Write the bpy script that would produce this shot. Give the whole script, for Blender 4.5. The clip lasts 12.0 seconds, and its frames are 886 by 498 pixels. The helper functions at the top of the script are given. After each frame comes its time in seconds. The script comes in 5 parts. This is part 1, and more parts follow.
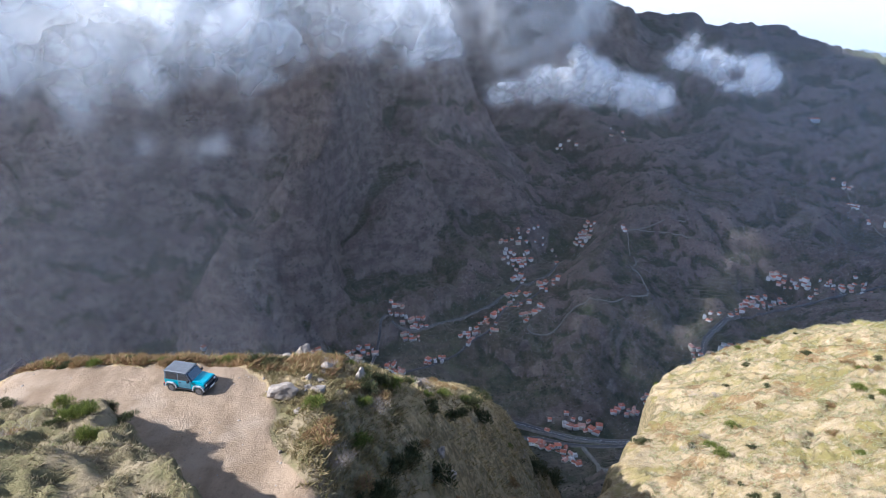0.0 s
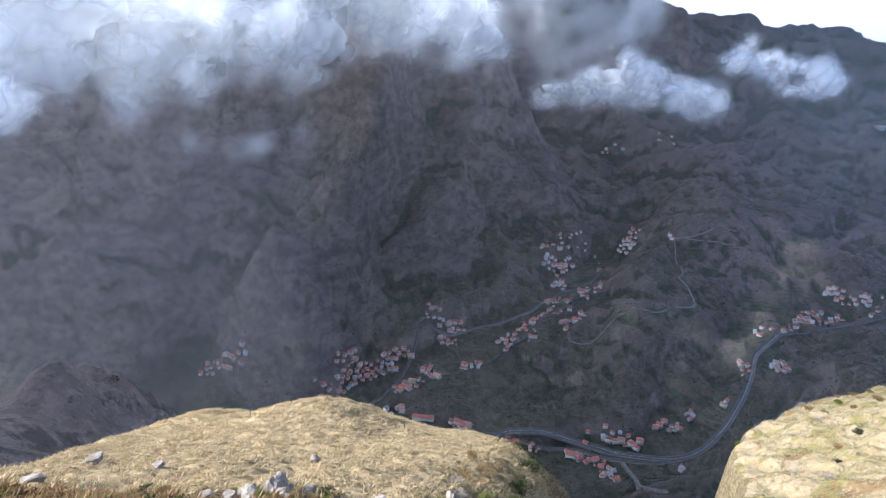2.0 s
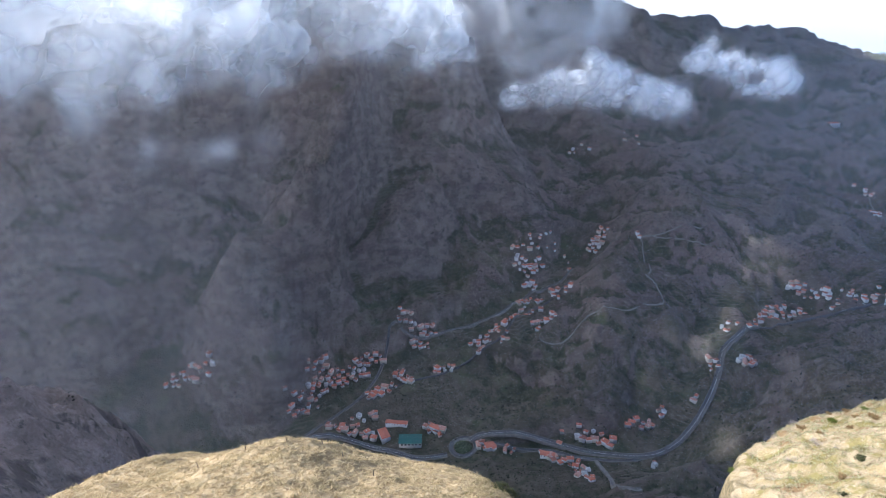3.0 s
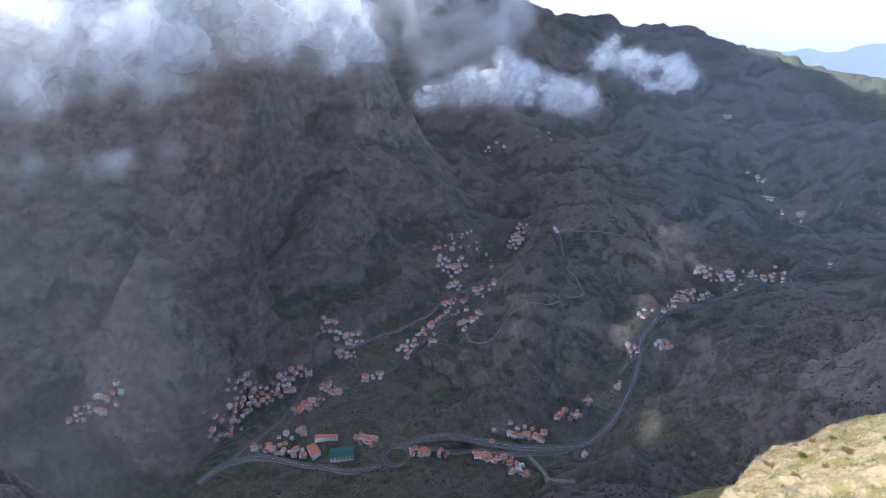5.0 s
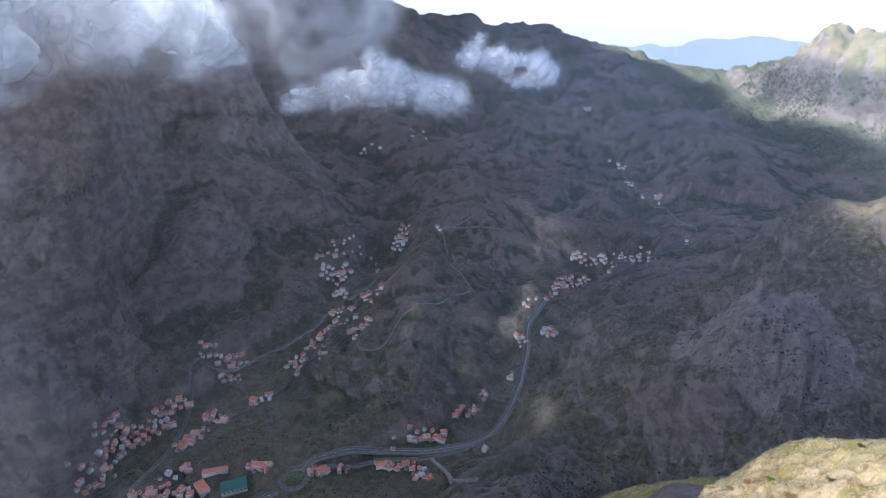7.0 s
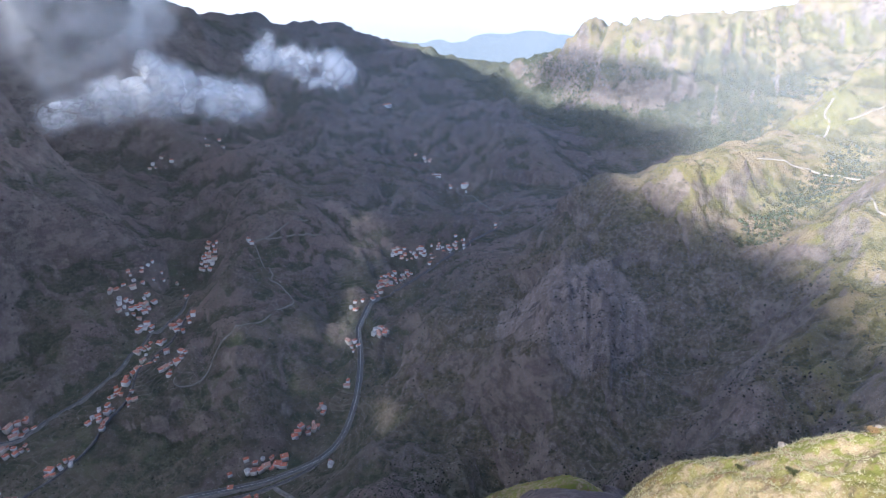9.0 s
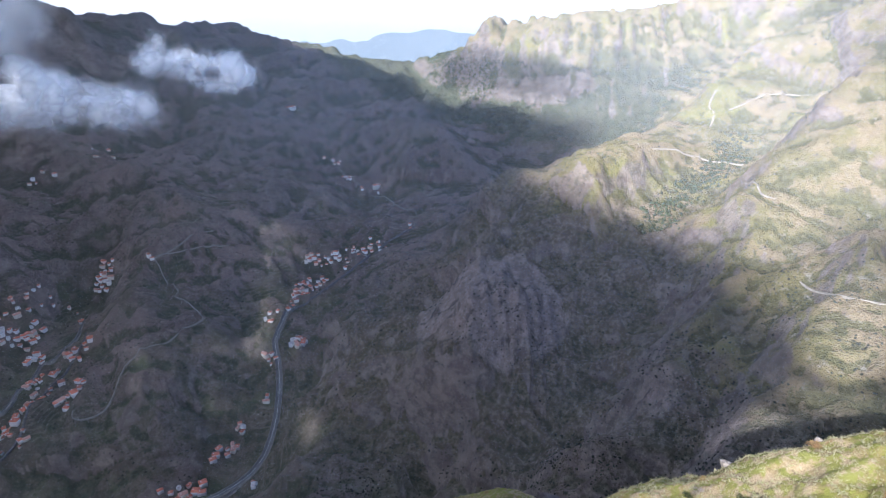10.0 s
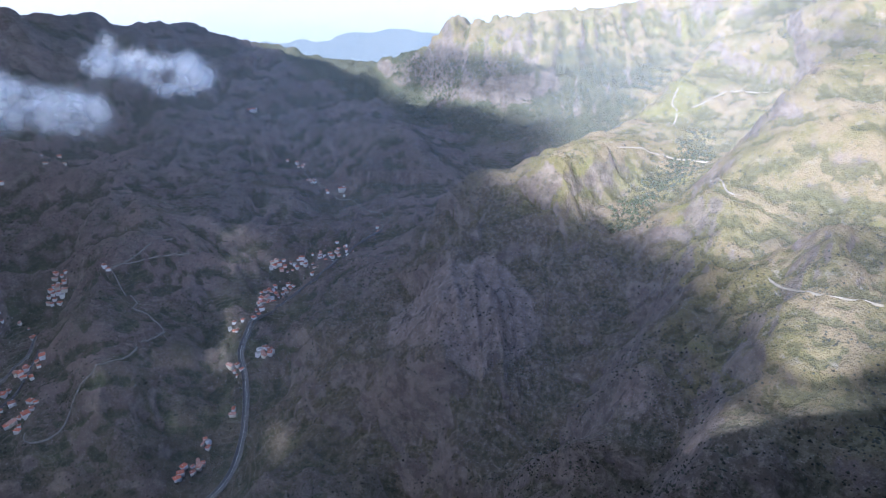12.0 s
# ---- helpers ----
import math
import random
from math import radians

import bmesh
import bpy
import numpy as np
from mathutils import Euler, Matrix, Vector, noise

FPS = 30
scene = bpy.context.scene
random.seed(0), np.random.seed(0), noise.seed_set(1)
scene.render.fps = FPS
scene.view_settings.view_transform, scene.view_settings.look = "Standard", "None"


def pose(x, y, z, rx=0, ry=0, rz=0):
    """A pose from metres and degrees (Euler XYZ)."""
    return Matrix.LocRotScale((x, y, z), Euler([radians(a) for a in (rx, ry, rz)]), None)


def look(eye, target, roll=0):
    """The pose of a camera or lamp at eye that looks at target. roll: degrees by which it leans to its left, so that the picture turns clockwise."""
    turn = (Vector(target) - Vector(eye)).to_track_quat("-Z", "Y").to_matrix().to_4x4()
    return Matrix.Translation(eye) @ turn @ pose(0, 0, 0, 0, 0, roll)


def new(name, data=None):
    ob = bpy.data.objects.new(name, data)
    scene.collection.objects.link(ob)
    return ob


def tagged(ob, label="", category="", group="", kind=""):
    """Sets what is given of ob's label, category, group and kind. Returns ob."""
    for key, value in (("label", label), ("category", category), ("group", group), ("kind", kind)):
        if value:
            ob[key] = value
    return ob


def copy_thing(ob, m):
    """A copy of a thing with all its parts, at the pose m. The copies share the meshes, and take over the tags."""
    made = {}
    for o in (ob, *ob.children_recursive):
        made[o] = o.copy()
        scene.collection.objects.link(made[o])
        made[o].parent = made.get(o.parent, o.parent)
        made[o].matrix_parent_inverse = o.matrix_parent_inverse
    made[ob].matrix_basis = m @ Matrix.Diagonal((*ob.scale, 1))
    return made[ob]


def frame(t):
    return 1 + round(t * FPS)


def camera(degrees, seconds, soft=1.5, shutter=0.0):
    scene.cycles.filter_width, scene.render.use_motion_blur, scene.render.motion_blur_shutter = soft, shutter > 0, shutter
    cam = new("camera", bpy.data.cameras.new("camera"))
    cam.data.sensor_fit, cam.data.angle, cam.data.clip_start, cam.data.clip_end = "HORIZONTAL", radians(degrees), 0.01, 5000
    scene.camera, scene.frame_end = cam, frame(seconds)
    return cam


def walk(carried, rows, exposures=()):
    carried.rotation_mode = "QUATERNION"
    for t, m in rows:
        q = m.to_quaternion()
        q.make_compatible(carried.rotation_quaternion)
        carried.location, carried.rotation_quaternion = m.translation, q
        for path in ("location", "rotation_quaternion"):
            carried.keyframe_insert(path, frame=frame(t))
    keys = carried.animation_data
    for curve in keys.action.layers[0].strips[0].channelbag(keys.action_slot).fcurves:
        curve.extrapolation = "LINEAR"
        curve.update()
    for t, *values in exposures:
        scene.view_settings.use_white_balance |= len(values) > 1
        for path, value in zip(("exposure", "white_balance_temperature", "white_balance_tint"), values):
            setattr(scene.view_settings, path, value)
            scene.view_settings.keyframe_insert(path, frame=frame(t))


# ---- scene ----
import itertools

# ---------------------------------------------------------------- camera
cam = camera(73.5, 12.0, soft=1.0)
PATH = [
    (0, pose(0.00, 0.00, 0.00, 66.54, 0, 0.00)),
    (0.5, pose(-0.11, 4.46, -0.83, 66.59, 0, 2.61)),
    (1, pose(-0.33, 9.03, -1.78, 66.62, 0, 4.18)),
    (1.5, pose(-0.59, 13.60, -2.67, 66.67, 0, 4.22)),
    (2, pose(-0.87, 18.46, -3.30, 66.64, 0, 4.14)),
    (2.5, pose(-1.16, 23.37, -3.62, 66.67, 0, 3.33)),
    (2.7, pose(-1.24, 25.32, -3.76, 66.75, 0, 2.39)),
    (4.3, pose(-1.54, 40.30, -4.69, 66.83, 0, -3.83)),
    (4.5, pose(-1.41, 42.27, -4.76, 66.80, 0, -4.66)),
    (5, pose(-0.90, 47.28, -4.87, 66.81, 0, -7.17)),
    (5.5, pose(-0.26, 52.48, -5.01, 66.83, 0, -9.74)),
    (6, pose(0.72, 57.75, -5.16, 66.83, 0, -12.79)),
    (6.5, pose(2.24, 63.16, -5.19, 66.82, 0, -16.11)),
    (6.7, pose(2.94, 65.34, -5.24, 66.81, 0, -17.42)),
    (8.3, pose(9.98, 83.24, -6.76, 66.73, 0, -28.95)),
    (8.5, pose(11.18, 85.19, -6.78, 66.72, 0, -31.19)),
    (9, pose(14.38, 89.80, -6.72, 66.66, 0, -38.10)),
    (9.5, pose(17.70, 93.96, -6.50, 66.59, 0, -44.41)),
    (10, pose(21.10, 98.07, -6.12, 66.56, 0, -46.96)),
    (10.5, pose(24.37, 102.13, -6.12, 66.53, 0, -47.10)),
    (11, pose(27.68, 106.14, -6.37, 66.52, 0, -48.09)),
    (11.5, pose(31.04, 110.15, -6.75, 66.53, 0, -49.90)),
    (12, pose(34.39, 114.15, -7.15, 66.52, 0, -50.37)),
]
walk(cam, PATH, exposures=[(0, 1.40, 5280, 12), (1, 1.56, 5280, 12), (5.5, 1.52, 5280, 13), (9, 1.52, 5420, 15), (12, 1.38, 5180, 15)])

# ---------------------------------------------------------------- sky and sun
SUN_DIR = Vector((-0.985, -0.171, 0.0)).normalized() * math.cos(radians(35)) + Vector((0, 0, math.sin(radians(35))))
world = bpy.data.worlds.new("sky")
scene.world = world
scene.cycles.transparent_max_bounces = 48
world.use_nodes = True
wn = world.node_tree
wn.nodes.clear()
sky = wn.nodes.new("ShaderNodeTexSky")
sky.sky_type = "NISHITA"
sky.sun_disc = False
sky.sun_elevation = radians(35)
sky.sun_rotation = math.atan2(-0.985, -0.171)
sky.altitude = 1200
sky.air_density = 1.0
sky.dust_density = 2.0
sky.ozone_density = 1.5
bg = wn.nodes.new("ShaderNodeBackground")
bg.inputs["Strength"].default_value = 0.12
wo = wn.nodes.new("ShaderNodeOutputWorld")
wn.links.new(sky.outputs[0], bg.inputs[0])
wn.links.new(bg.outputs[0], wo.inputs[0])
sun = new("sun", bpy.data.lights.new("sun", "SUN"))
sun.data.energy = 5.0
sun.data.angle = radians(0.6)
sun.data.color = (1.0, 0.95, 0.88)
sun.matrix_world = look(SUN_DIR * 100, (0, 0, 0))


# ---------------------------------------------------------------- numeric helpers
def hash2(ix, iy, seed):
    h = (ix.astype(np.int64) * 374761393 + iy.astype(np.int64) * 668265263 + seed * 1442695041) & 0x7FFFFFFF
    h = ((h ^ (h >> 13)) * 1274126177) & 0x7FFFFFFF
    h = h ^ (h >> 16)
    return (h & 0xFFFF) / 65535.0


def vnoise(x, y, seed=0):
    """Gradient noise of the plane, about -1 to 1."""
    ix, iy = np.floor(x), np.floor(y)
    fx, fy = x - ix, y - iy
    u, v = fx * fx * fx * (fx * (fx * 6 - 15) + 10), fy * fy * fy * (fy * (fy * 6 - 15) + 10)
    out = 0
    for dx in (0, 1):
        for dy in (0, 1):
            a = hash2(ix + dx, iy + dy, seed) * 2 * math.pi
            g = np.cos(a) * (fx - dx) + np.sin(a) * (fy - dy)
            out = out + g * (u if dx else 1 - u) * (v if dy else 1 - v)
    return out * 1.5


def fbm(x, y, octaves=5, seed=0, gain=0.5):
    total, amp = 0, 1.0
    for o in range(octaves):
        total = total + amp * vnoise(x * 2**o + 17.3 * o, y * 2**o - 9.1 * o, seed + o)
        amp *= gain
    return total


def ridged(x, y, octaves=5, seed=0, gain=0.5):
    total, amp = 0, 1.0
    for o in range(octaves):
        total = total + amp * (1 - 2 * np.abs(vnoise(x * 2**o + 3.7 * o, y * 2**o + 5.9 * o, seed + o)))
        amp *= gain
    return total


def smooth(a, b, v):
    k = np.clip((v - a) / (b - a), 0, 1)
    return k * k * (3 - 2 * k)


def depth_in(x, y, corners):
    """Distance into a polygon of the plan, negative outside."""
    x, y = np.asarray(x, np.float64), np.asarray(y, np.float64)
    best, odd = np.full(x.shape, 1e18), np.zeros(x.shape, bool)
    for (ax, ay), (bx, by) in zip(corners, corners[1:] + corners[:1]):
        dx, dy = bx - ax, by - ay
        k = np.clip(((x - ax) * dx + (y - ay) * dy) / (dx * dx + dy * dy), 0, 1)
        best = np.minimum(best, (x - ax - k * dx) ** 2 + (y - ay - k * dy) ** 2)
        if dy:
            odd ^= ((ay > y) != (by > y)) & (x < ax + dx * (y - ay) / dy)
    return np.where(odd, 1, -1) * np.sqrt(best)


def softplus(v, k):
    return k * np.logaddexp(0.0, np.asarray(v) / k)


def mesh_of(name, verts, faces, material=None, smooth_shade=False):
    """A mesh from arrays of corners and of triangles or quads."""
    verts, faces = np.asarray(verts, np.float32), np.asarray(faces, np.int32)
    me = bpy.data.meshes.new(name)
    n, k = faces.shape
    me.vertices.add(len(verts))
    me.vertices.foreach_set("co", verts.ravel())
    me.loops.add(n * k)
    me.loops.foreach_set("vertex_index", faces.ravel())
    me.polygons.add(n)
    me.polygons.foreach_set("loop_start", np.arange(0, n * k, k, dtype=np.int32))
    if smooth_shade:
        me.polygons.foreach_set("use_smooth", np.ones(n, dtype=bool))
    me.update(calc_edges=True)
    if material:
        me.materials.append(material)
    return me


def grid_faces(rows, cols, wrap=False):
    i, j = np.meshgrid(np.arange(rows - 1), np.arange(cols if wrap else cols - 1), indexing="ij")
    j2 = (j + 1) % cols
    return np.stack([i * cols + j, i * cols + j2, (i + 1) * cols + j2, (i + 1) * cols + j], -1).reshape(-1, 4)


# ---------------------------------------------------------------- materials
class Nodes:
    """Short hand for node materials."""

    def __init__(self, name):
        self.mat = bpy.data.materials.new(name)
        self.mat.use_nodes = True
        self.t = self.mat.node_tree
        self.t.nodes.clear()
        self.out = self.t.nodes.new("ShaderNodeOutputMaterial")
        self.bsdf = self.t.nodes.new("ShaderNodeBsdfPrincipled")
        self.t.links.new(self.bsdf.outputs[0], self.out.inputs[0])
        self.geo = self.t.nodes.new("ShaderNodeNewGeometry")
        self.pos = self.geo.outputs["Position"]

    def put(self, socket, value):
        if isinstance(value, bpy.types.NodeSocket):
            self.t.links.new(value, socket)
        elif isinstance(value, tuple) and len(value) == 3 and socket.type == "RGBA":
            socket.default_value = (*value, 1)
        else:
            socket.default_value = value

    def noise(self, scale, detail=4, rough=0.55, vector=None, distortion=0.0):
        n = self.t.nodes.new("ShaderNodeTexNoise")
        self.put(n.inputs["Vector"], vector or self.pos)
        n.inputs["Scale"].default_value, n.inputs["Detail"].default_value = scale, detail
        n.inputs["Roughness"].default_value, n.inputs["Distortion"].default_value = rough, distortion
        return n.outputs[0]

    def stretch(self, sx, sy, sz, rz=0.0):
        n = self.t.nodes.new("ShaderNodeMapping")
        self.put(n.inputs["Vector"], self.pos)
        n.inputs["Scale"].default_value = (sx, sy, sz)
        n.inputs["Rotation"].default_value = (0, 0, radians(rz))
        return n.outputs[0]

    def step(self, value, a, b):
        n = self.t.nodes.new("ShaderNodeMapRange")
        n.interpolation_type = "SMOOTHSTEP"
        self.put(n.inputs[0], value)
        n.inputs[1].default_value, n.inputs[2].default_value = a, b
        return n.outputs[0]

    def math(self, op, a, b=0.0):
        n = self.t.nodes.new("ShaderNodeMath")
        n.operation = op
        self.put(n.inputs[0], a)
        self.put(n.inputs[1], b)
        return n.outputs[0]

    def mix(self, k, a, b, blend="MIX"):
        n = self.t.nodes.new("ShaderNodeMix")
        n.data_type, n.blend_type = "RGBA", blend
        self.put(n.inputs[0], k)
        self.put(n.inputs[6], a)
        self.put(n.inputs[7], b)
        return n.outputs[2]

    def axis(self, vector, which):
        n = self.t.nodes.new("ShaderNodeSeparateXYZ")
        self.put(n.inputs[0], vector)
        return n.outputs[which]

    def bump(self, height, strength, distance):
        n = self.t.nodes.new("ShaderNodeBump")
        self.put(n.inputs["Height"], height)
        n.inputs["Strength"].default_value, n.inputs["Distance"].default_value = strength, distance
        self.t.links.new(n.outputs[0], self.bsdf.inputs["Normal"])

    def done(self, colour, rough=0.9, metal=0.0, spec=0.2):
        self.put(self.bsdf.inputs["Base Color"], colour)
        self.put(self.bsdf.inputs["Roughness"], rough)
        self.bsdf.inputs["Metallic"].default_value = metal
        self.bsdf.inputs["Specular IOR Level"].default_value = spec
        return self.mat


def far_ground_material():
    """Scrub, bare earth, rock faces and fields of the far slopes."""
    m = Nodes("mountain_scrub")
    px, py, pz = (m.axis(m.pos, i) for i in range(3))
    big, mid, fine = m.noise(0.004, 5, 0.6), m.noise(0.02, 6, 0.62), m.noise(0.12, 5, 0.68)
    speck = m.noise(0.33, 3, 0.65)
    wet = m.t.nodes.new("ShaderNodeAttribute")
    wet.attribute_name = "damp"
    damp = m.math("ADD", wet.outputs["Fac"], m.math("MULTIPLY", m.math("SUBTRACT", mid, 0.5), 0.7))
    # brown heath and bare purple earth on the ribs, thick green scrub in the hollows
    scrub = m.mix(m.step(big, 0.40, 0.58), (0.132, 0.104, 0.092), (0.186, 0.140, 0.126))
    scrub = m.mix(m.math("MULTIPLY", m.step(fine, 0.48, 0.60), 0.8), scrub, (0.222, 0.176, 0.152))
    scrub = m.mix(m.math("MULTIPLY", m.step(mid, 0.48, 0.64), 0.6), scrub, (0.092, 0.094, 0.062))
    scrub = m.mix(m.math("MULTIPLY", m.step(damp, 0.50, 1.0), 0.75), scrub, m.mix(m.step(fine, 0.42, 0.6), (0.044, 0.051, 0.035), (0.084, 0.090, 0.058)))
    shrub = m.math("MULTIPLY", m.step(speck, 0.53, 0.62), m.step(m.noise(0.015, 4), 0.40, 0.55))
    scrub = m.mix(m.math("MULTIPLY", shrub, 0.9), scrub, (0.036, 0.041, 0.028))
    low = m.step(m.math("ADD", pz, m.math("MULTIPLY", m.math("SUBTRACT", m.noise(0.009, 5), 0.5), 380)), -590, -740)
    green = m.mix(m.step(m.noise(0.05, 5, 0.65), 0.42, 0.6), (0.052, 0.060, 0.036), (0.112, 0.106, 0.070))
    green = m.mix(m.math("MULTIPLY", m.step(m.noise(0.014, 3), 0.56, 0.66), 0.7), green, (0.105, 0.128, 0.062))
    scrub = m.mix(m.math("MULTIPLY", low, 0.6), scrub, green)
    # narrow walled terraces
    wave = m.t.nodes.new("ShaderNodeTexWave")
    wave.bands_direction = "Z"
    m.put(wave.inputs["Vector"], m.pos)
    wave.inputs["Scale"].default_value, wave.inputs["Distortion"].default_value = 0.06, 1.2
    wave.inputs["Detail"].default_value, wave.inputs["Detail Scale"].default_value = 2.0, 0.4
    terrace = m.math("MULTIPLY", m.step(wave.outputs["Fac"], 0.72, 0.95), m.step(m.noise(0.007, 4, 0.6, m.stretch(1, 1, 1, 30)), 0.50, 0.60))
    scrub = m.mix(m.math("MULTIPLY", terrace, 0.45), scrub, (0.185, 0.165, 0.125))
    # olive heath on the eastern flank of the valley
    east = m.math("MULTIPLY", m.step(px, 330, 600), m.step(m.math("ADD", py, m.math("MULTIPLY", mid, 260)), 1180, 980))
    scrub = m.mix(m.math("MULTIPLY", east, 0.5), scrub, m.mix(m.step(fine, 0.42, 0.62), (0.105, 0.092, 0.050), (0.215, 0.172, 0.112)))
    # dry grass slopes on the sunny side of the valley
    dry = m.math("MULTIPLY", m.math("MULTIPLY", m.step(px, 520, 700), m.step(py, 2100, 1800)), m.step(m.math("ADD", m.math("ADD", pz, m.math("MULTIPLY", py, -0.10)), m.math("MULTIPLY", m.math("SUBTRACT", mid, 0.5), 220)), -500, -400))
    meadow = m.mix(m.step(m.noise(0.013, 5, 0.6), 0.42, 0.58), (0.255, 0.195, 0.112), (0.190, 0.160, 0.074))
    meadow = m.mix(m.math("MULTIPLY", m.step(m.noise(0.006, 4), 0.52, 0.64), 0.7), meadow, (0.205, 0.192, 0.066))
    meadow = m.mix(m.math("MULTIPLY", m.step(damp, 0.50, 0.85), 0.8), meadow, m.mix(m.step(fine, 0.42, 0.6), (0.078, 0.080, 0.036), (0.140, 0.132, 0.060)))
    meadow = m.mix(m.math("MULTIPLY", m.step(fine, 0.54, 0.68), 0.6), meadow, (0.115, 0.112, 0.055))
    meadow = m.mix(m.math("MULTIPLY", m.step(m.noise(0.045, 6, 0.72, m.stretch(1, 1, 2.2)), 0.57, 0.70), 0.75), meadow, (0.330, 0.285, 0.215))
    meadow = m.mix(m.math("MULTIPLY", m.step(speck, 0.56, 0.66), 0.55), meadow, (0.072, 0.078, 0.036))
    col = m.mix(dry, scrub, meadow)
    # wooded belt below the north ridge
    belt = m.math("ADD", pz, m.math("MULTIPLY", m.math("SUBTRACT", m.noise(0.008, 5), 0.5), 240))
    wood = m.math("MULTIPLY", m.math("MULTIPLY", m.step(px, 1500, 1620), m.step(py, 780, 900)), m.math("MULTIPLY", m.step(belt, -520, -470), m.step(belt, -170, -250)))
    col = m.mix(m.math("MULTIPLY", wood, 0.9), col, m.mix(m.step(speck, 0.4, 0.6), (0.070, 0.076, 0.046), (0.115, 0.115, 0.068)))
    # bare rock where it is steep, in level beds
    nz = m.axis(m.geo.outputs["Normal"], 2)
    bands = m.noise(0.026, 8, 0.72, m.stretch(0.8, 0.8, 1.7), 0.2)
    rock = m.mix(m.step(bands, 0.40, 0.60), (0.165, 0.128, 0.114), (0.270, 0.215, 0.188))
    rock = m.mix(m.math("MULTIPLY", m.step(m.noise(0.035, 6, 0.7), 0.48, 0.62), 0.8), rock, (0.110, 0.098, 0.080))
    steep = m.step(m.math("ADD", nz, m.math("MULTIPLY", m.math("SUBTRACT", fine, 0.5), 0.25)), 0.70, 0.55)
    attr = m.t.nodes.new("ShaderNodeAttribute")
    attr.attribute_name = "bare"
    bare = m.step(m.math("ADD", attr.outputs["Fac"], m.math("MULTIPLY", m.math("SUBTRACT", mid, 0.5), 0.7)), 0.35, 0.6)
    crack = m.step(m.noise(0.030, 6, 0.62, m.stretch(1.0, 1.0, 0.16), 0.7), 0.37, 0.45)
    face = m.mix(crack, (0.135, 0.110, 0.094), m.mix(m.step(m.noise(0.06, 6, 0.72), 0.40, 0.62), (0.210, 0.164, 0.140), (0.310, 0.248, 0.212)))
    face = m.mix(m.math("MULTIPLY", m.step(m.noise(0.11, 5, 0.7), 0.56, 0.66), 0.75), face, (0.080, 0.078, 0.056))
    col = m.mix(m.math("MULTIPLY", steep, 0.75), col, rock)
    col = m.mix(m.math("MULTIPLY", bare, 0.9), col, face)
    m.bump(m.math("ADD", m.math("MULTIPLY", fine, 3.0), m.math("ADD", m.math("MULTIPLY", mid, 4.0), m.math("MULTIPLY", speck, 2.4))), 0.9, 2.2)
    return m.done(col, 0.95, spec=0.08)


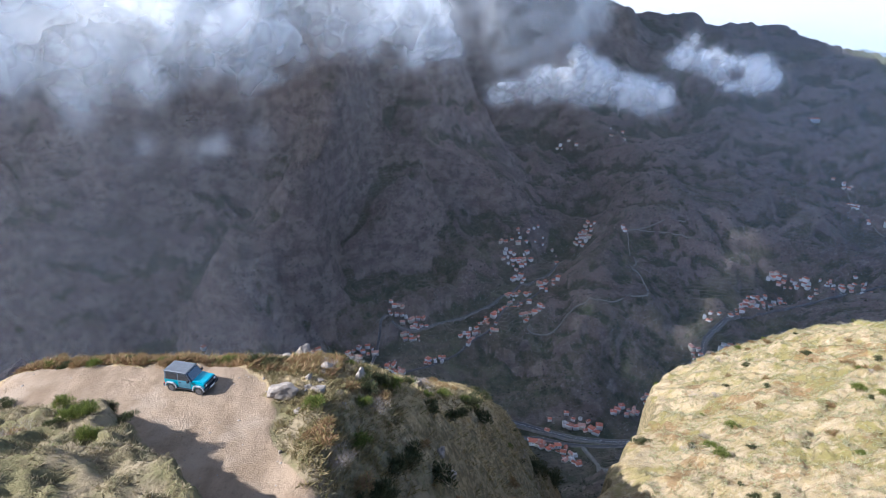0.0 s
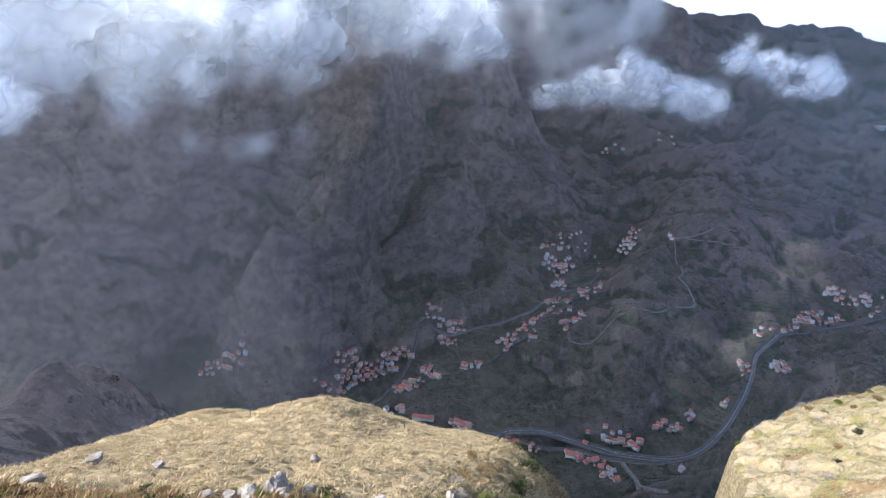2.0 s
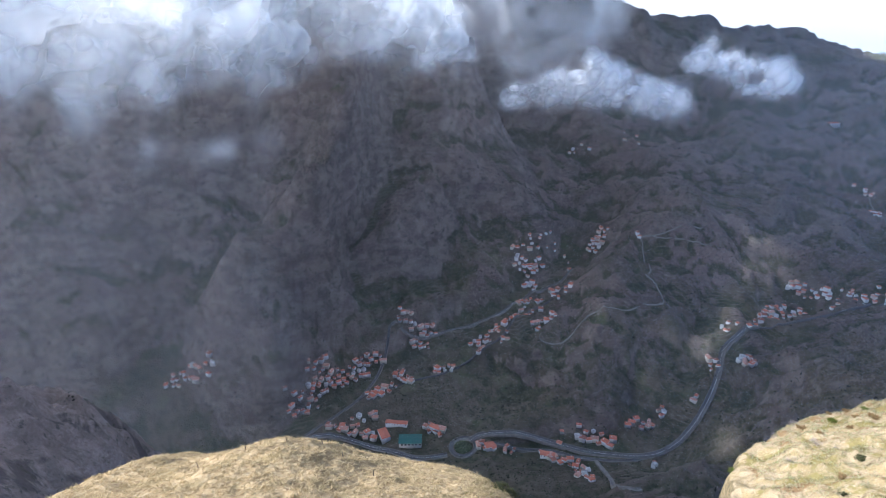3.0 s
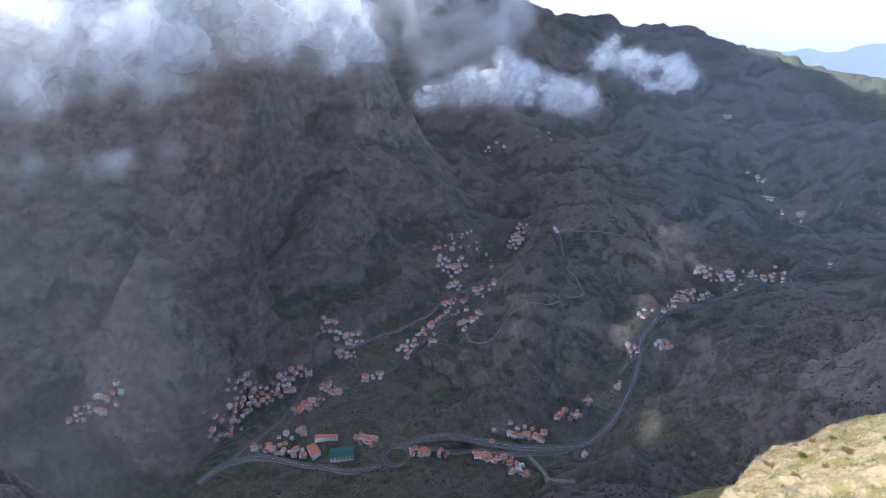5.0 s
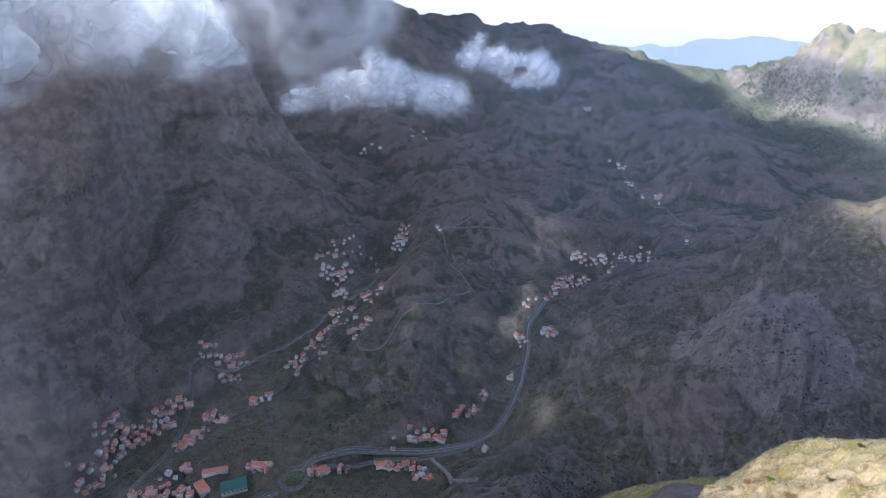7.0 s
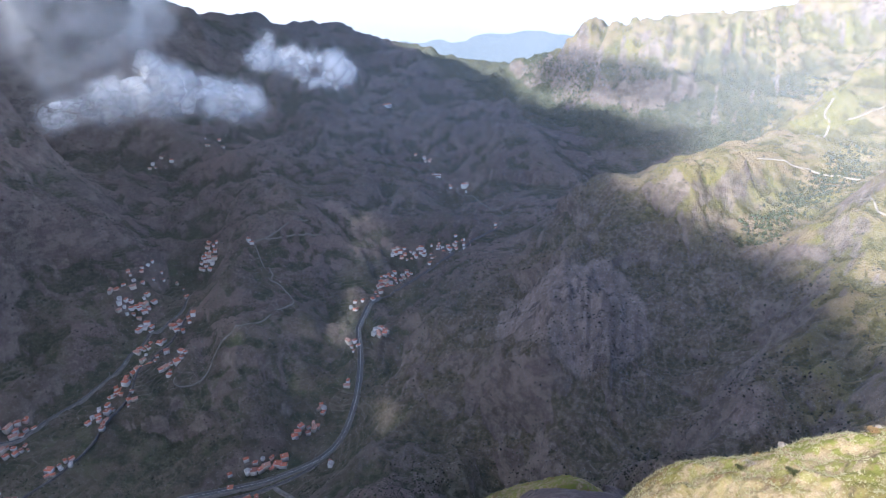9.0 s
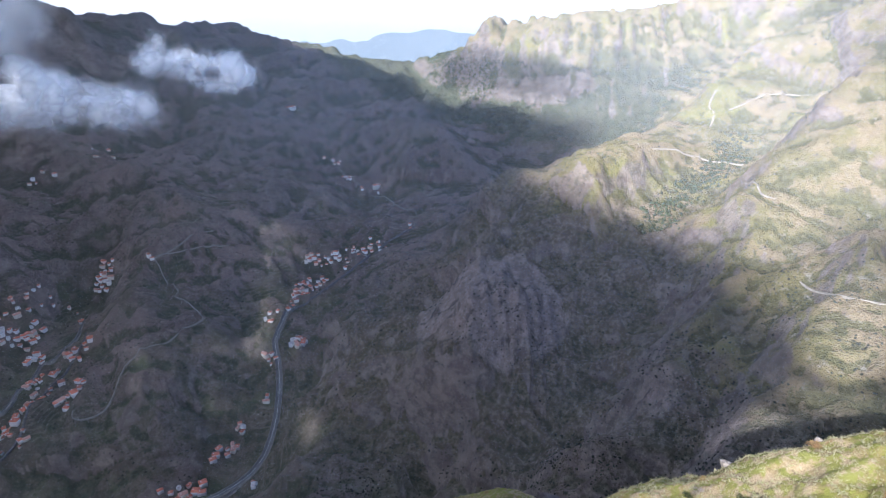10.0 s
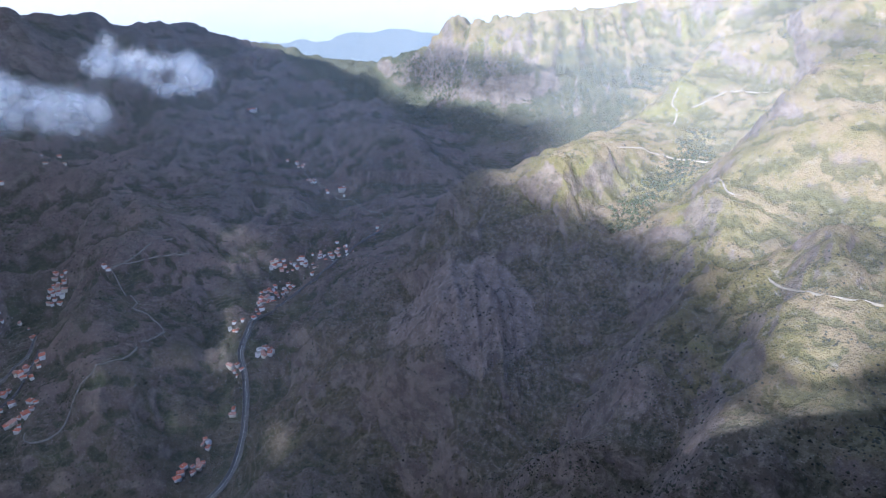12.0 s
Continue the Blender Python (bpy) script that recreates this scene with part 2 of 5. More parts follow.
def near_ground_material():
    """Dry grass, green cushions, bare earth and the dirt turning place of the near spurs."""
    m = Nodes("dry_grass_ground")
    px, py, pz = (m.axis(m.pos, i) for i in range(3))
    big, mid, fine, grain = m.noise(0.08, 4), m.noise(0.35, 5, 0.6), m.noise(1.6, 5, 0.65), m.noise(9.0, 4, 0.7)
    grass = m.mix(m.step(mid, 0.4, 0.62), (0.345, 0.245, 0.120), (0.265, 0.185, 0.090))
    grass = m.mix(m.step(fine, 0.45, 0.65), grass, (0.385, 0.290, 0.160))
    grass = m.mix(m.math("MULTIPLY", m.step(m.noise(0.16, 5, 0.6), 0.52, 0.62), 0.4), grass, (0.165, 0.130, 0.050))
    grass = m.mix(m.math("MULTIPLY", m.step(m.noise(0.9, 5, 0.7), 0.56, 0.66), 0.7), grass, (0.112, 0.063, 0.029))
    grass = m.mix(m.math("MULTIPLY", m.step(grain, 0.50, 0.64), 0.5), grass, (0.150, 0.104, 0.050))
    # mossy turf on the bank by the track
    bank = m.math("MULTIPLY", m.step(py, 33.5, 31.5), m.step(px, 14, 8))
    moss = m.mix(m.step(mid, 0.42, 0.58), (0.235, 0.178, 0.102), (0.150, 0.125, 0.056))
    moss = m.mix(m.math("MULTIPLY", m.step(fine, 0.5, 0.64), 0.7), moss, (0.082, 0.063, 0.033))
    moss = m.mix(m.math("MULTIPLY", m.step(grain, 0.5, 0.66), 0.5), moss, (0.200, 0.150, 0.080))
    grass = m.mix(bank, grass, moss)
    # pale stony turf with rusty and green patches on the second spur
    east = m.step(px, 14, 30)
    turf = m.mix(m.step(mid, 0.42, 0.6), (0.320, 0.239, 0.135), (0.262, 0.194, 0.090))
    turf = m.mix(m.math("MULTIPLY", m.step(fine, 0.50, 0.62), 0.7), turf, (0.345, 0.270, 0.170))
    turf = m.mix(m.math("MULTIPLY", m.step(m.noise(0.13, 6, 0.72, distortion=0.6), 0.50, 0.58), 0.85), turf, (0.160, 0.132, 0.036))
    turf = m.mix(m.math("MULTIPLY", m.step(m.noise(0.10, 6, 0.72, m.stretch(1, 1, 1, 40), 0.8), 0.54, 0.60), 0.8), turf, (0.165, 0.092, 0.036))
    turf = m.mix(m.math("MULTIPLY", m.step(m.noise(1.1, 5, 0.75), 0.58, 0.66), 0.75), turf, (0.102, 0.072, 0.037))
    turf = m.mix(m.math("MULTIPLY", m.step(grain, 0.5, 0.62), 0.7), turf, (0.155, 0.108, 0.053))
    turf = m.mix(m.math("MULTIPLY", m.math("MULTIPLY", m.step(px, 78, 92), m.step(m.noise(0.5, 5, 0.7), 0.46, 0.56)), 0.85), turf, (0.160, 0.162, 0.029))
    ground = m.mix(east, grass, turf)
    # shrubby flank; its shade is partly painted in by darkening steep ground
    nz = m.axis(m.geo.outputs["Normal"], 2)
    steep = m.step(m.math("ADD", nz, m.math("MULTIPLY", m.math("SUBTRACT", fine, 0.5), 0.3)), 0.68, 0.52)
    ground = m.mix(m.math("MULTIPLY", steep, 0.85), ground, m.mix(m.step(fine, 0.42, 0.6), (0.100, 0.080, 0.040), (0.200, 0.148, 0.076)))
    # dirt with wheel marks
    dirt = m.mix(m.step(m.noise(0.5, 5, 0.65, m.stretch(1.0, 0.35, 1, 25)), 0.38, 0.62), (0.215, 0.148, 0.090), (0.285, 0.202, 0.128))
    dirt = m.mix(m.math("MULTIPLY", m.step(m.noise(3.5, 5, 0.7), 0.5, 0.68), 0.5), dirt, (0.165, 0.110, 0.068))
    dirt = m.mix(m.math("MULTIPLY", m.step(m.noise(0.22, 5, 0.6), 0.50, 0.62), 0.6), dirt, (0.315, 0.236, 0.160))
    attr = m.t.nodes.new("ShaderNodeAttribute")
    attr.attribute_name = "trodden"
    k = m.step(m.math("ADD", attr.outputs["Fac"], m.math("MULTIPLY", m.math("SUBTRACT", fine, 0.5), 0.7)), 0.35, 0.65)
    col = m.mix(k, ground, dirt)
    m.bump(m.math("ADD", m.math("MULTIPLY", fine, 0.28), m.math("MULTIPLY", grain, 0.34)), 0.95, 0.45)
    return m.done(col, 0.95, spec=0.1)


def plain_material(name, colour, rough=0.85, vary=0.25, scale=3.0, metal=0.0, spec=0.3, bump=0.0):
    m = Nodes(name)
    dark = tuple(c * (1 - vary) for c in colour)
    light = tuple(min(1.0, c * (1 + vary)) for c in colour)
    col = m.mix(m.step(m.noise(scale, 5, 0.6), 0.35, 0.65), dark, light)
    col = m.mix(m.math("MULTIPLY", m.step(m.noise(scale * 7, 3), 0.5, 0.7), 0.4), col, tuple(c * (1 - 1.3 * vary) for c in colour))
    if bump:
        m.bump(m.noise(scale * 4, 4, 0.65), 0.7, bump)
    return m.done(col, rough, metal, spec)


def cloud_material(name, density, passed=0.5, torn=0.011, low=0.33, high=0.58, rim=(0.0, 1.0)):
    """White droplets that reflect and pass on light; the sheets thin out to their rims and are torn into shreds."""
    m = Nodes(name)
    diff = m.t.nodes.new("ShaderNodeBsdfDiffuse")
    tran = m.t.nodes.new("ShaderNodeBsdfTranslucent")
    both = m.t.nodes.new("ShaderNodeMixShader")
    diff.inputs[0].default_value = tran.inputs[0].default_value = (0.97, 0.965, 0.96, 1)
    both.inputs[0].default_value = passed
    m.t.links.new(diff.outputs[0], both.inputs[1])
    m.t.links.new(tran.outputs[0], both.inputs[2])
    attr = m.t.nodes.new("ShaderNodeAttribute")
    attr.attribute_name = "puff"
    k = m.math("MULTIPLY", m.step(attr.outputs["Fac"], *rim), density)
    if torn:
        shred = m.step(m.noise(torn, 9, 0.54, m.stretch(1, 1, 1.35), 0.1), low, high)
        k = m.math("MULTIPLY", k, m.math("MAXIMUM", shred, m.math("SUBTRACT", attr.outputs["Fac"], 1.0)))
    clear = m.t.nodes.new("ShaderNodeBsdfTransparent")
    fade = m.t.nodes.new("ShaderNodeMixShader")
    m.put(fade.inputs[0], k)
    m.t.links.new(clear.outputs[0], fade.inputs[1])
    m.t.links.new(both.outputs[0], fade.inputs[2])
    m.t.links.new(fade.outputs[0], m.out.inputs[0])
    return m.mat


MAT_FAR = far_ground_material()
MAT_NEAR = near_ground_material()
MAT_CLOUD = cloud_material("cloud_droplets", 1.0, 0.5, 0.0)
MAT_PUFF = cloud_material("thin_cloud_droplets", 0.7)
MAT_BULGE = cloud_material("bright_cloud_droplets", 0.5, 0.25)
MAT_WISP = cloud_material("cloud_wisps", 0.13, torn=0.02)
MAT_HAZE = cloud_material("valley_haze", 0.05, 0.5, 0.0015, 0.1, 0.8)
MAT_MIST = cloud_material("thick_haze", 0.15, 0.5, 0.002, 0.1, 0.7)
MAT_GLOW = cloud_material("sunlit_haze", 0.026, 0.5, 0.002, 0.0, 0.6)


# ---------------------------------------------------------------- the lie of the land
STREAMS_AND_RIDGES = {
    "river_main": [(-690, 930, -850), (-360, 910, -840), (-210, 940, -820), (20, 920, -812), (340, 890, -796), (500, 990, -757), (590, 1140, -722), (670, 1220, -705), (790, 1220, -665), (1090, 1190, -600), (1320, 1160, -530), (1470, 1380, -420), (1910, 2080, -320)],
    "river_side": [(-300, 970, -818), (-180, 1060, -785), (-40, 1180, -760), (130, 1320, -730), (290, 1460, -700), (360, 1600, -665), (400, 1820, -600), (280, 2060, -530), (140, 2260, -490)],
    "spur_mid": [(90, 950, -785), (250, 1000, -730), (280, 1130, -690), (420, 1220, -637), (520, 1500, -580), (660, 1740, -530), (860, 2030, -440), (1040, 2310, -260), (980, 2670, -90)],
    "massif": [(-380, 1050, -700), (-420, 1180, -480), (-290, 1370, -360), (-260, 1510, -210), (-320, 1710, 110)],
    "rib_right": [(-150, 1230, -730), (50, 1430, -690), (220, 1620, -600), (140, 1730, -460), (30, 1870, -300), (-80, 1990, -110), (-130, 2040, 70)],
    "gully": [(-170, 1250, -715), (-260, 1370, -600), (-150, 1620, -480), (-150, 1760, -340)],
    "skyline": [(130, 2540, 100), (620, 2680, -30), (790, 2780, -110), (1030, 2760, -80), (1190, 2740, -130), (1410, 2690, -110), (1550, 2550, -200), (1650, 2420, -230), (1770, 2270, -270), (1920, 2120, -315)],
    "rib_far": [(1370, 2600, -160), (1190, 2040, -390), (1140, 1740, -500), (1000, 1470, -610)],
    "ridge_north": [(1940, 2040, -290), (1910, 1720, -200), (1940, 1610, -120), (2110, 1360, -80), (2200, 1300, -110), (2420, 1210, -50), (2660, 1020, 30), (2760, 670, 80)],
    "rib_north": [(2080, 1320, -90), (1870, 1030, -300), (1660, 1070, -420)],
    "gorge": [(1340, 1150, -525), (1490, 950, -460), (1640, 810, -390), (1800, 710, -310), (2230, 900, -210), (2500, 1180, -80)],
    "ridge_tip": [(750, 890, -620), (860, 930, -570), (960, 800, -470), (1080, 780, -370), (1140, 710, -310), (1320, 670, -340), (1560, 640, -320), (1720, 670, -240), (1940, 680, -160), (2090, 520, -60), (2110, 390, 30)],
    "rock_spur": [(910, 750, -450), (820, 690, -480), (730, 610, -550), (610, 540, -620), (510, 530, -660)],
    "gully_right": [(500, 570, -690), (650, 430, -600), (780, 450, -540), (890, 500, -480), (1040, 540, -430), (1220, 550, -400), (1490, 510, -340)],
    "slope_right": [(550, 300, -530), (720, 310, -460), (900, 310, -400), (1100, 300, -320), (1300, 280, -200), (1460, 270, -120)],
    "slope_near": [(480, 180, -440), (640, 170, -390), (780, 160, -350), (930, 150, -300)],
    "home_spur": [(-18, 20, -38), (-18, 60, -62), (-16, 125, -112), (20, 300, -330), (120, 560, -660), (150, 760, -775)],
    "home_spur_east": [(160, 10, -60), (75, 60, -75), (78, 125, -105), (141, 181, -168), (230, 300, -370), (330, 480, -620)],
    "home_gully": [(10, 30, -70), (25, 70, -95), (36, 118, -140), (75, 250, -340), (200, 540, -690)],
    "crag_ridge": [(-320, 60, -70), (-300, 220, -200), (-292, 330, -285), (-315, 430, -470), (-350, 620, -740), (-350, 800, -838)],
    "gully_left": [(-130, 90, -160), (-140, 250, -380), (-130, 520, -710), (-120, 780, -818)],
    "massif_top": [(-2200, 1200, -100), (-1500, 1500, 150), (-900, 1700, 200), (-320, 1950, 250), (130, 2540, 150)],
    "east_gully": [(150, 30, -130), (230, 110, -310), (330, 190, -450), (430, 330, -570)],
    "left_foot": [(-700, 1060, -790), (-900, 1250, -500), (-1000, 1450, -200)],
    "plateau": [(-2500, -300, -300), (-900, -250, 0), (-300, -180, 40), (0, -150, 30), (300, -120, 20), (900, -250, 120), (2300, -200, 200)],
    "south_valley": [(-690, 930, -850), (-1500, 700, -900), (-3500, 300, -950)],
    "outer_north": [(-3500, 3000, -500), (-1000, 4200, -600), (1500, 4300, -650), (3000, 3500, -650), (3300, 2300, -600), (4200, 900, -100)],
    "outer_south": [(4300, -500, 200), (3000, -3200, 150), (0, -4300, 100), (-3000, -3200, 0), (-4300, -500, -600)],
}


def skeleton_height(x, y):
    """Height between the ridge and stream lines: each line counts by its nearness."""
    num, den = np.zeros_like(x), np.zeros_like(x)
    for line in STREAMS_AND_RIDGES.values():
        best, zbest = np.full_like(x, 1e12), np.zeros_like(x)
        for (ax, ay, az), (bx, by, bz) in zip(line[:-1], line[1:]):
            dx, dy = bx - ax, by - ay
            k = np.clip(((x - ax) * dx + (y - ay) * dy) / (dx * dx + dy * dy), 0, 1)
            d = (x - ax - k * dx) ** 2 + (y - ay - k * dy) ** 2
            near = d < best
            best = np.where(near, d, best)
            zbest = np.where(near, az + k * (bz - az), zbest)
        wgt = (best + 60.0) ** -1.35
        num += wgt * zbest
        den += wgt
    return num / den


def land_height(x, y):
    """The far land: mountains, valleys and gullies."""
    x, y = np.asarray(x, np.float64), np.asarray(y, np.float64)
    r = np.hypot(x - 20, y - 70)
    wx, wy = x + 60 * fbm(x / 420, y / 420, 3, 11), y + 60 * fbm(x / 420, y / 420, 3, 23)
    z = skeleton_height(x + 0.35 * (wx - x), y + 0.35 * (wy - y))
    far = smooth(180, 700, r)
    flat = smooth(30, 130, np.abs(z + 815) + 40 * smooth(-790, -700, z))
    z = z + far * (0.25 + 0.75 * flat) * ((1 - 0.55 * smooth(850, 1300, x) * smooth(1500, 1000, y)) * (34 * ridged(wx / 330, wy / 330, 5, 5, 0.52) - 20) + 9 * fbm(x / 60, y / 60, 4, 31)) - 18 * smooth(1700, 2400, r) - 0.4 * softplus(r - 2950, 60)
    # rock steps high on the sunny slopes and faint terraces everywhere
    k = smooth(-330, -180, z) * smooth(900, 1500, x)
    step = 46.0
    s = z / step + 0.4 * fbm(x / 260, y / 260, 3, 47)
    z = z + k * step * 0.42 * (smooth(0.25, 0.75, s - np.floor(s)) - (s - np.floor(s)))
    # ribs of the bare rock spur
    q = np.hypot((x - 730) / 150, (y - 610) / 130)
    z = z + np.exp(-(q**2) * 1.4) * (46 + 17 * ridged((x * 0.66 - y * 0.75) / 44, (x * 0.75 + y * 0.66) / 240, 3, 71))
    # finer drainage of the slopes, and the ribs of the sunny crests
    z = z + far * flat * (5.0 * ridged(x / 150 + 0.1 * fbm(x / 200, y / 200, 2, 58), y / 150, 4, 57, 0.5) - 3.0) * (1 - 0.5 * smooth(1000, 1400, x) * smooth(900, 600, y))
    tip = smooth(1000, 1060, x) * smooth(1290, 1200, x) * smooth(530, 570, y) * smooth(770, 690, y)
    z = z + tip * (13 * ridged((x - 0.33 * y) / 38, y / 420, 3, 61) - 6)
    north = smooth(1690, 1780, x) * smooth(830, 930, y) * smooth(1800, 1600, y) * smooth(-430, -330, z) * smooth(-60, -120, z)
    z = z + north * (26 * ridged((0.86 * y - 0.50 * x) / 85, (0.86 * x + 0.5 * y) / 800, 3, 63) - 12)
    # sharp crag beside the home spur
    ca, sa = math.cos(0.5), math.sin(0.5)
    u, v = (x + 292) * ca + (y - 334) * sa, (y - 334) * ca - (x + 292) * sa
    h = np.hypot(u, 0.55 * v)
    z = np.maximum(z, -232 - 1.15 * h - 0.008 * h * h + 14 * ridged(x / 45, y / 45, 4, 83) - 10)
    return z


ROCK_FACE = [(665, 768), (790, 860), (840, 820), (805, 724), (863, 684), (869, 628), (811, 534), (712, 526), (656, 549), (627, 595), (645, 685)]


def bare_rock(x, y, z):
    """1 where the slopes show bare rock: the rock spur, the crag, an outcrop and the cliffs under the crests."""
    k = smooth(-34, 40, depth_in(x, y, ROCK_FACE)) + smooth(150, 90, np.hypot(x + 292, y - 334))
    k = k + 0.5 * smooth(60, 15, np.hypot((x - 652) / 1.0, (y - 315) / 1.2))
    return np.clip(k + 0.35 * smooth(-190, -90, z) * smooth(1200, 1700, x), 0, 1)


def spurs_height(x, y):
    """The two near spurs: the one with the turning place, and the grassy one east of the gully."""
    x, y = np.asarray(x, np.float64), np.asarray(y, np.float64)
    # plateau and the long grass slope below it
    base = -25.0 - softplus(0.78 * (y - 37.7), 0.8) - softplus(1.1 * (y - 138 + 0.004 * (x + 20) ** 2 + 0.8 * softplus(x + 20, 4)), 5)
    base = base + 7.0 * np.exp(-(((x + 28) / 13) ** 2) - ((y - 103) / 20) ** 2) + 4.0 * np.exp(-(((x + 50) / 8) ** 2) - ((y - 104) / 16) ** 2)
    base = base + 0.10 * np.clip(20 - y, 0, 60)
    x0 = -7.5 + 11 * smooth(42, 98, y) + 1.2 * vnoise(y / 7, y * 0 + 3.3, 3)
    base = base - softplus(0.42 * (x - x0), 0.8) - softplus(1.45 * (x - x0 - 4.6 - 4.0 * smooth(35, 50, y) * smooth(94, 82, y)), 3.2)
    base = base - 0.055 * softplus(-22 - x, 3) * smooth(36, 46, y) - 0.4 * smooth(38, 46, y) * smooth(95, 85, y)
    xl = -34 - 0.5 * np.clip(y - 38, 0, 44) - 8 * smooth(20, -20, y)
    base = base - softplus(1.3 * (xl - x), 3.0)
    # bank above the track, left, and the broken edge at its right
    bank = smooth(-0.5, 0.8, (-20.6 + (30.0 - y) * 0.95 - x) + 0.7 * fbm(x / 3, y / 3, 3, 9)) * smooth(32.5, 28, y)
    base = base + (2.6 + 3.8 * smooth(26, 19.5, y)) * bank + bank * (0.8 * fbm(x / 4, y / 4, 3, 13) + 0.38 * fbm(x / 1.5, y / 1.1, 4, 14))
    lip = np.exp(-((x + 7.5 + 0.12 * (y - 28)) ** 2) / 3.2) * smooth(37, 31, y) * smooth(18, 24, y)
    base = base + 1.3 * lip
    verge = np.exp(-((y - 37.0 - 0.6 * vnoise(x / 5, x * 0, 2)) ** 2) / 1.4) * smooth(-8, -12, x)
    base = base + 0.12 * verge
    knob = np.exp(-(((x + 12) / 5) ** 2 + ((y - 42.5) / 3) ** 2))
    base = base + 0.4 * knob
    hill = base
    # second spur
    c = np.hypot((x - 78) / 34, (y - 108) / 30)
    s = -73 + 0.308 * (x - 55) - 0.61 * (y - 99.5) + 4.5 * np.exp(-(c**2))
    left = 18.5 + 0.535 * (y - 55) + 1.0 * softplus(y - 112, 2.0) + 1.5 * smooth(62, 72, y) * smooth(102, 92, y) + 1.6 * vnoise(y / 7, y * 0 + 1.7, 21) + 0.7 * vnoise(y / 2.2, y * 0 + 4.7, 22)
    s = s - softplus(14.0 * (left - x), 2.5)
    s = s - softplus(1.5 * (y - 127 + 0.0035 * (x - 80) ** 2 + 2.0 * vnoise(x / 8, x * 0, 8)), 2.0)
    s = s - softplus(1.2 * (x - 101 + 0.35 * (y - 100) + 2.0 * vnoise(y / 8, y * 0, 18)), 2.0)
    s = s - 2.4 * np.exp(-(((x - 95) / 4) ** 2) - ((y - 119) / 5) ** 2) - 2.4 * np.exp(-(((x - 77) / 3.5) ** 2) - ((y - 127.5) / 3.5) ** 2) - 1.1 * smooth(86, 94, x)
    s = np.where(y < 60, s - 0.25 * np.clip(60 - y, 0, 60), s)
    knob2 = -159 - 1.1 * softplus(np.hypot((x - 141) / 1.0, (y - 181) / 1.0) - 4, 3) + 3
    s = np.maximum(s, knob2)
    z = np.maximum(hill, s)
    trod = trodden(x, y)
    z = z + (1 - trod) * (0.55 * fbm(x / 6, y / 6, 4, 40) + 0.16 * fbm(x / 1.3, y / 1.3, 3, 60)) + (1 - trod) * 0.10 * fbm(x / 0.7, y / 0.7, 3, 67) + trod * (0.05 * fbm(x / 1.5, y / 1.5, 3, 66) + 0.03 * wheel_ruts(x, y))
    for gx, gy, hx, hy in ((38.4, 47.7, 45, 57), (45, 57, 47.4, 60.4), (47.4, 60.4, 55.3, 68.1), (55.3, 68.1, 64.6, 75.7), (64.6, 75.7, 74, 80), (39.8, 57.7, 44.1, 62.9), (44.1, 62.9, 43, 72)):
        k = np.clip(((x - gx) * (hx - gx) + (y - gy) * (hy - gy)) / ((hx - gx) ** 2 + (hy - gy) ** 2), 0, 1)
        z = z - 0.55 * np.exp(-((x - gx - k * (hx - gx)) ** 2 + (y - gy - k * (hy - gy)) ** 2) / 0.25)
    east = smooth(14, 30, x)
    z = z + east * ((0.9 * ridged(x / 9 + y / 30, y / 14, 3, 90) - 0.6) * 0.6 + 0.7 * fbm(x / 4.5, y / 4.5, 4, 93, 0.6))
    return z


def wheel_ruts(x, y):
    """Shallow curved wheel marks round the turning place."""
    r = np.hypot(x + 21.5, y - 24.5) + 0.5 * vnoise(x / 5, y / 5, 91)
    return np.sin(r * 4.2) * smooth(6, 7.5, r) * smooth(12.5, 10.5, r) * (0.6 + 0.6 * vnoise(x / 3, y / 3, 92))


def trodden(x, y):
    """1 on the bare dirt of the track and turning place."""
    edge = 0.8 * fbm(x / 4, y / 4, 3, 77)
    side = -9.6 - 0.5 * np.clip(y - 28, 0, 20) + 0.7 * np.clip(28 - y, 0, 20)
    k = smooth(-0.6, 0.8, 36.6 + edge - y) * smooth(-0.5, 0.7, side - x + edge)
    k = k * smooth(-0.5, 1.2, x - (-20.4 + (30.5 - y) * 0.95 - 5.5 * smooth(29.5, 32.5, y)) + edge * 0.5 + 12 * smooth(31, 33, y))
    return k * smooth(-34, -30, x)


def lowered_land(x, y):
    """The far land, kept below the near spurs where they cover it."""
    z = land_height(x, y)
    inside = smooth(-75, -65, x) * smooth(200, 190, x) * smooth(-25, -18, y) * smooth(225, 215, y)
    s = spurs_height(x, y) - 3.0
    return np.where((inside > 0.5) & (s > z - 6), np.minimum(z, s), z)


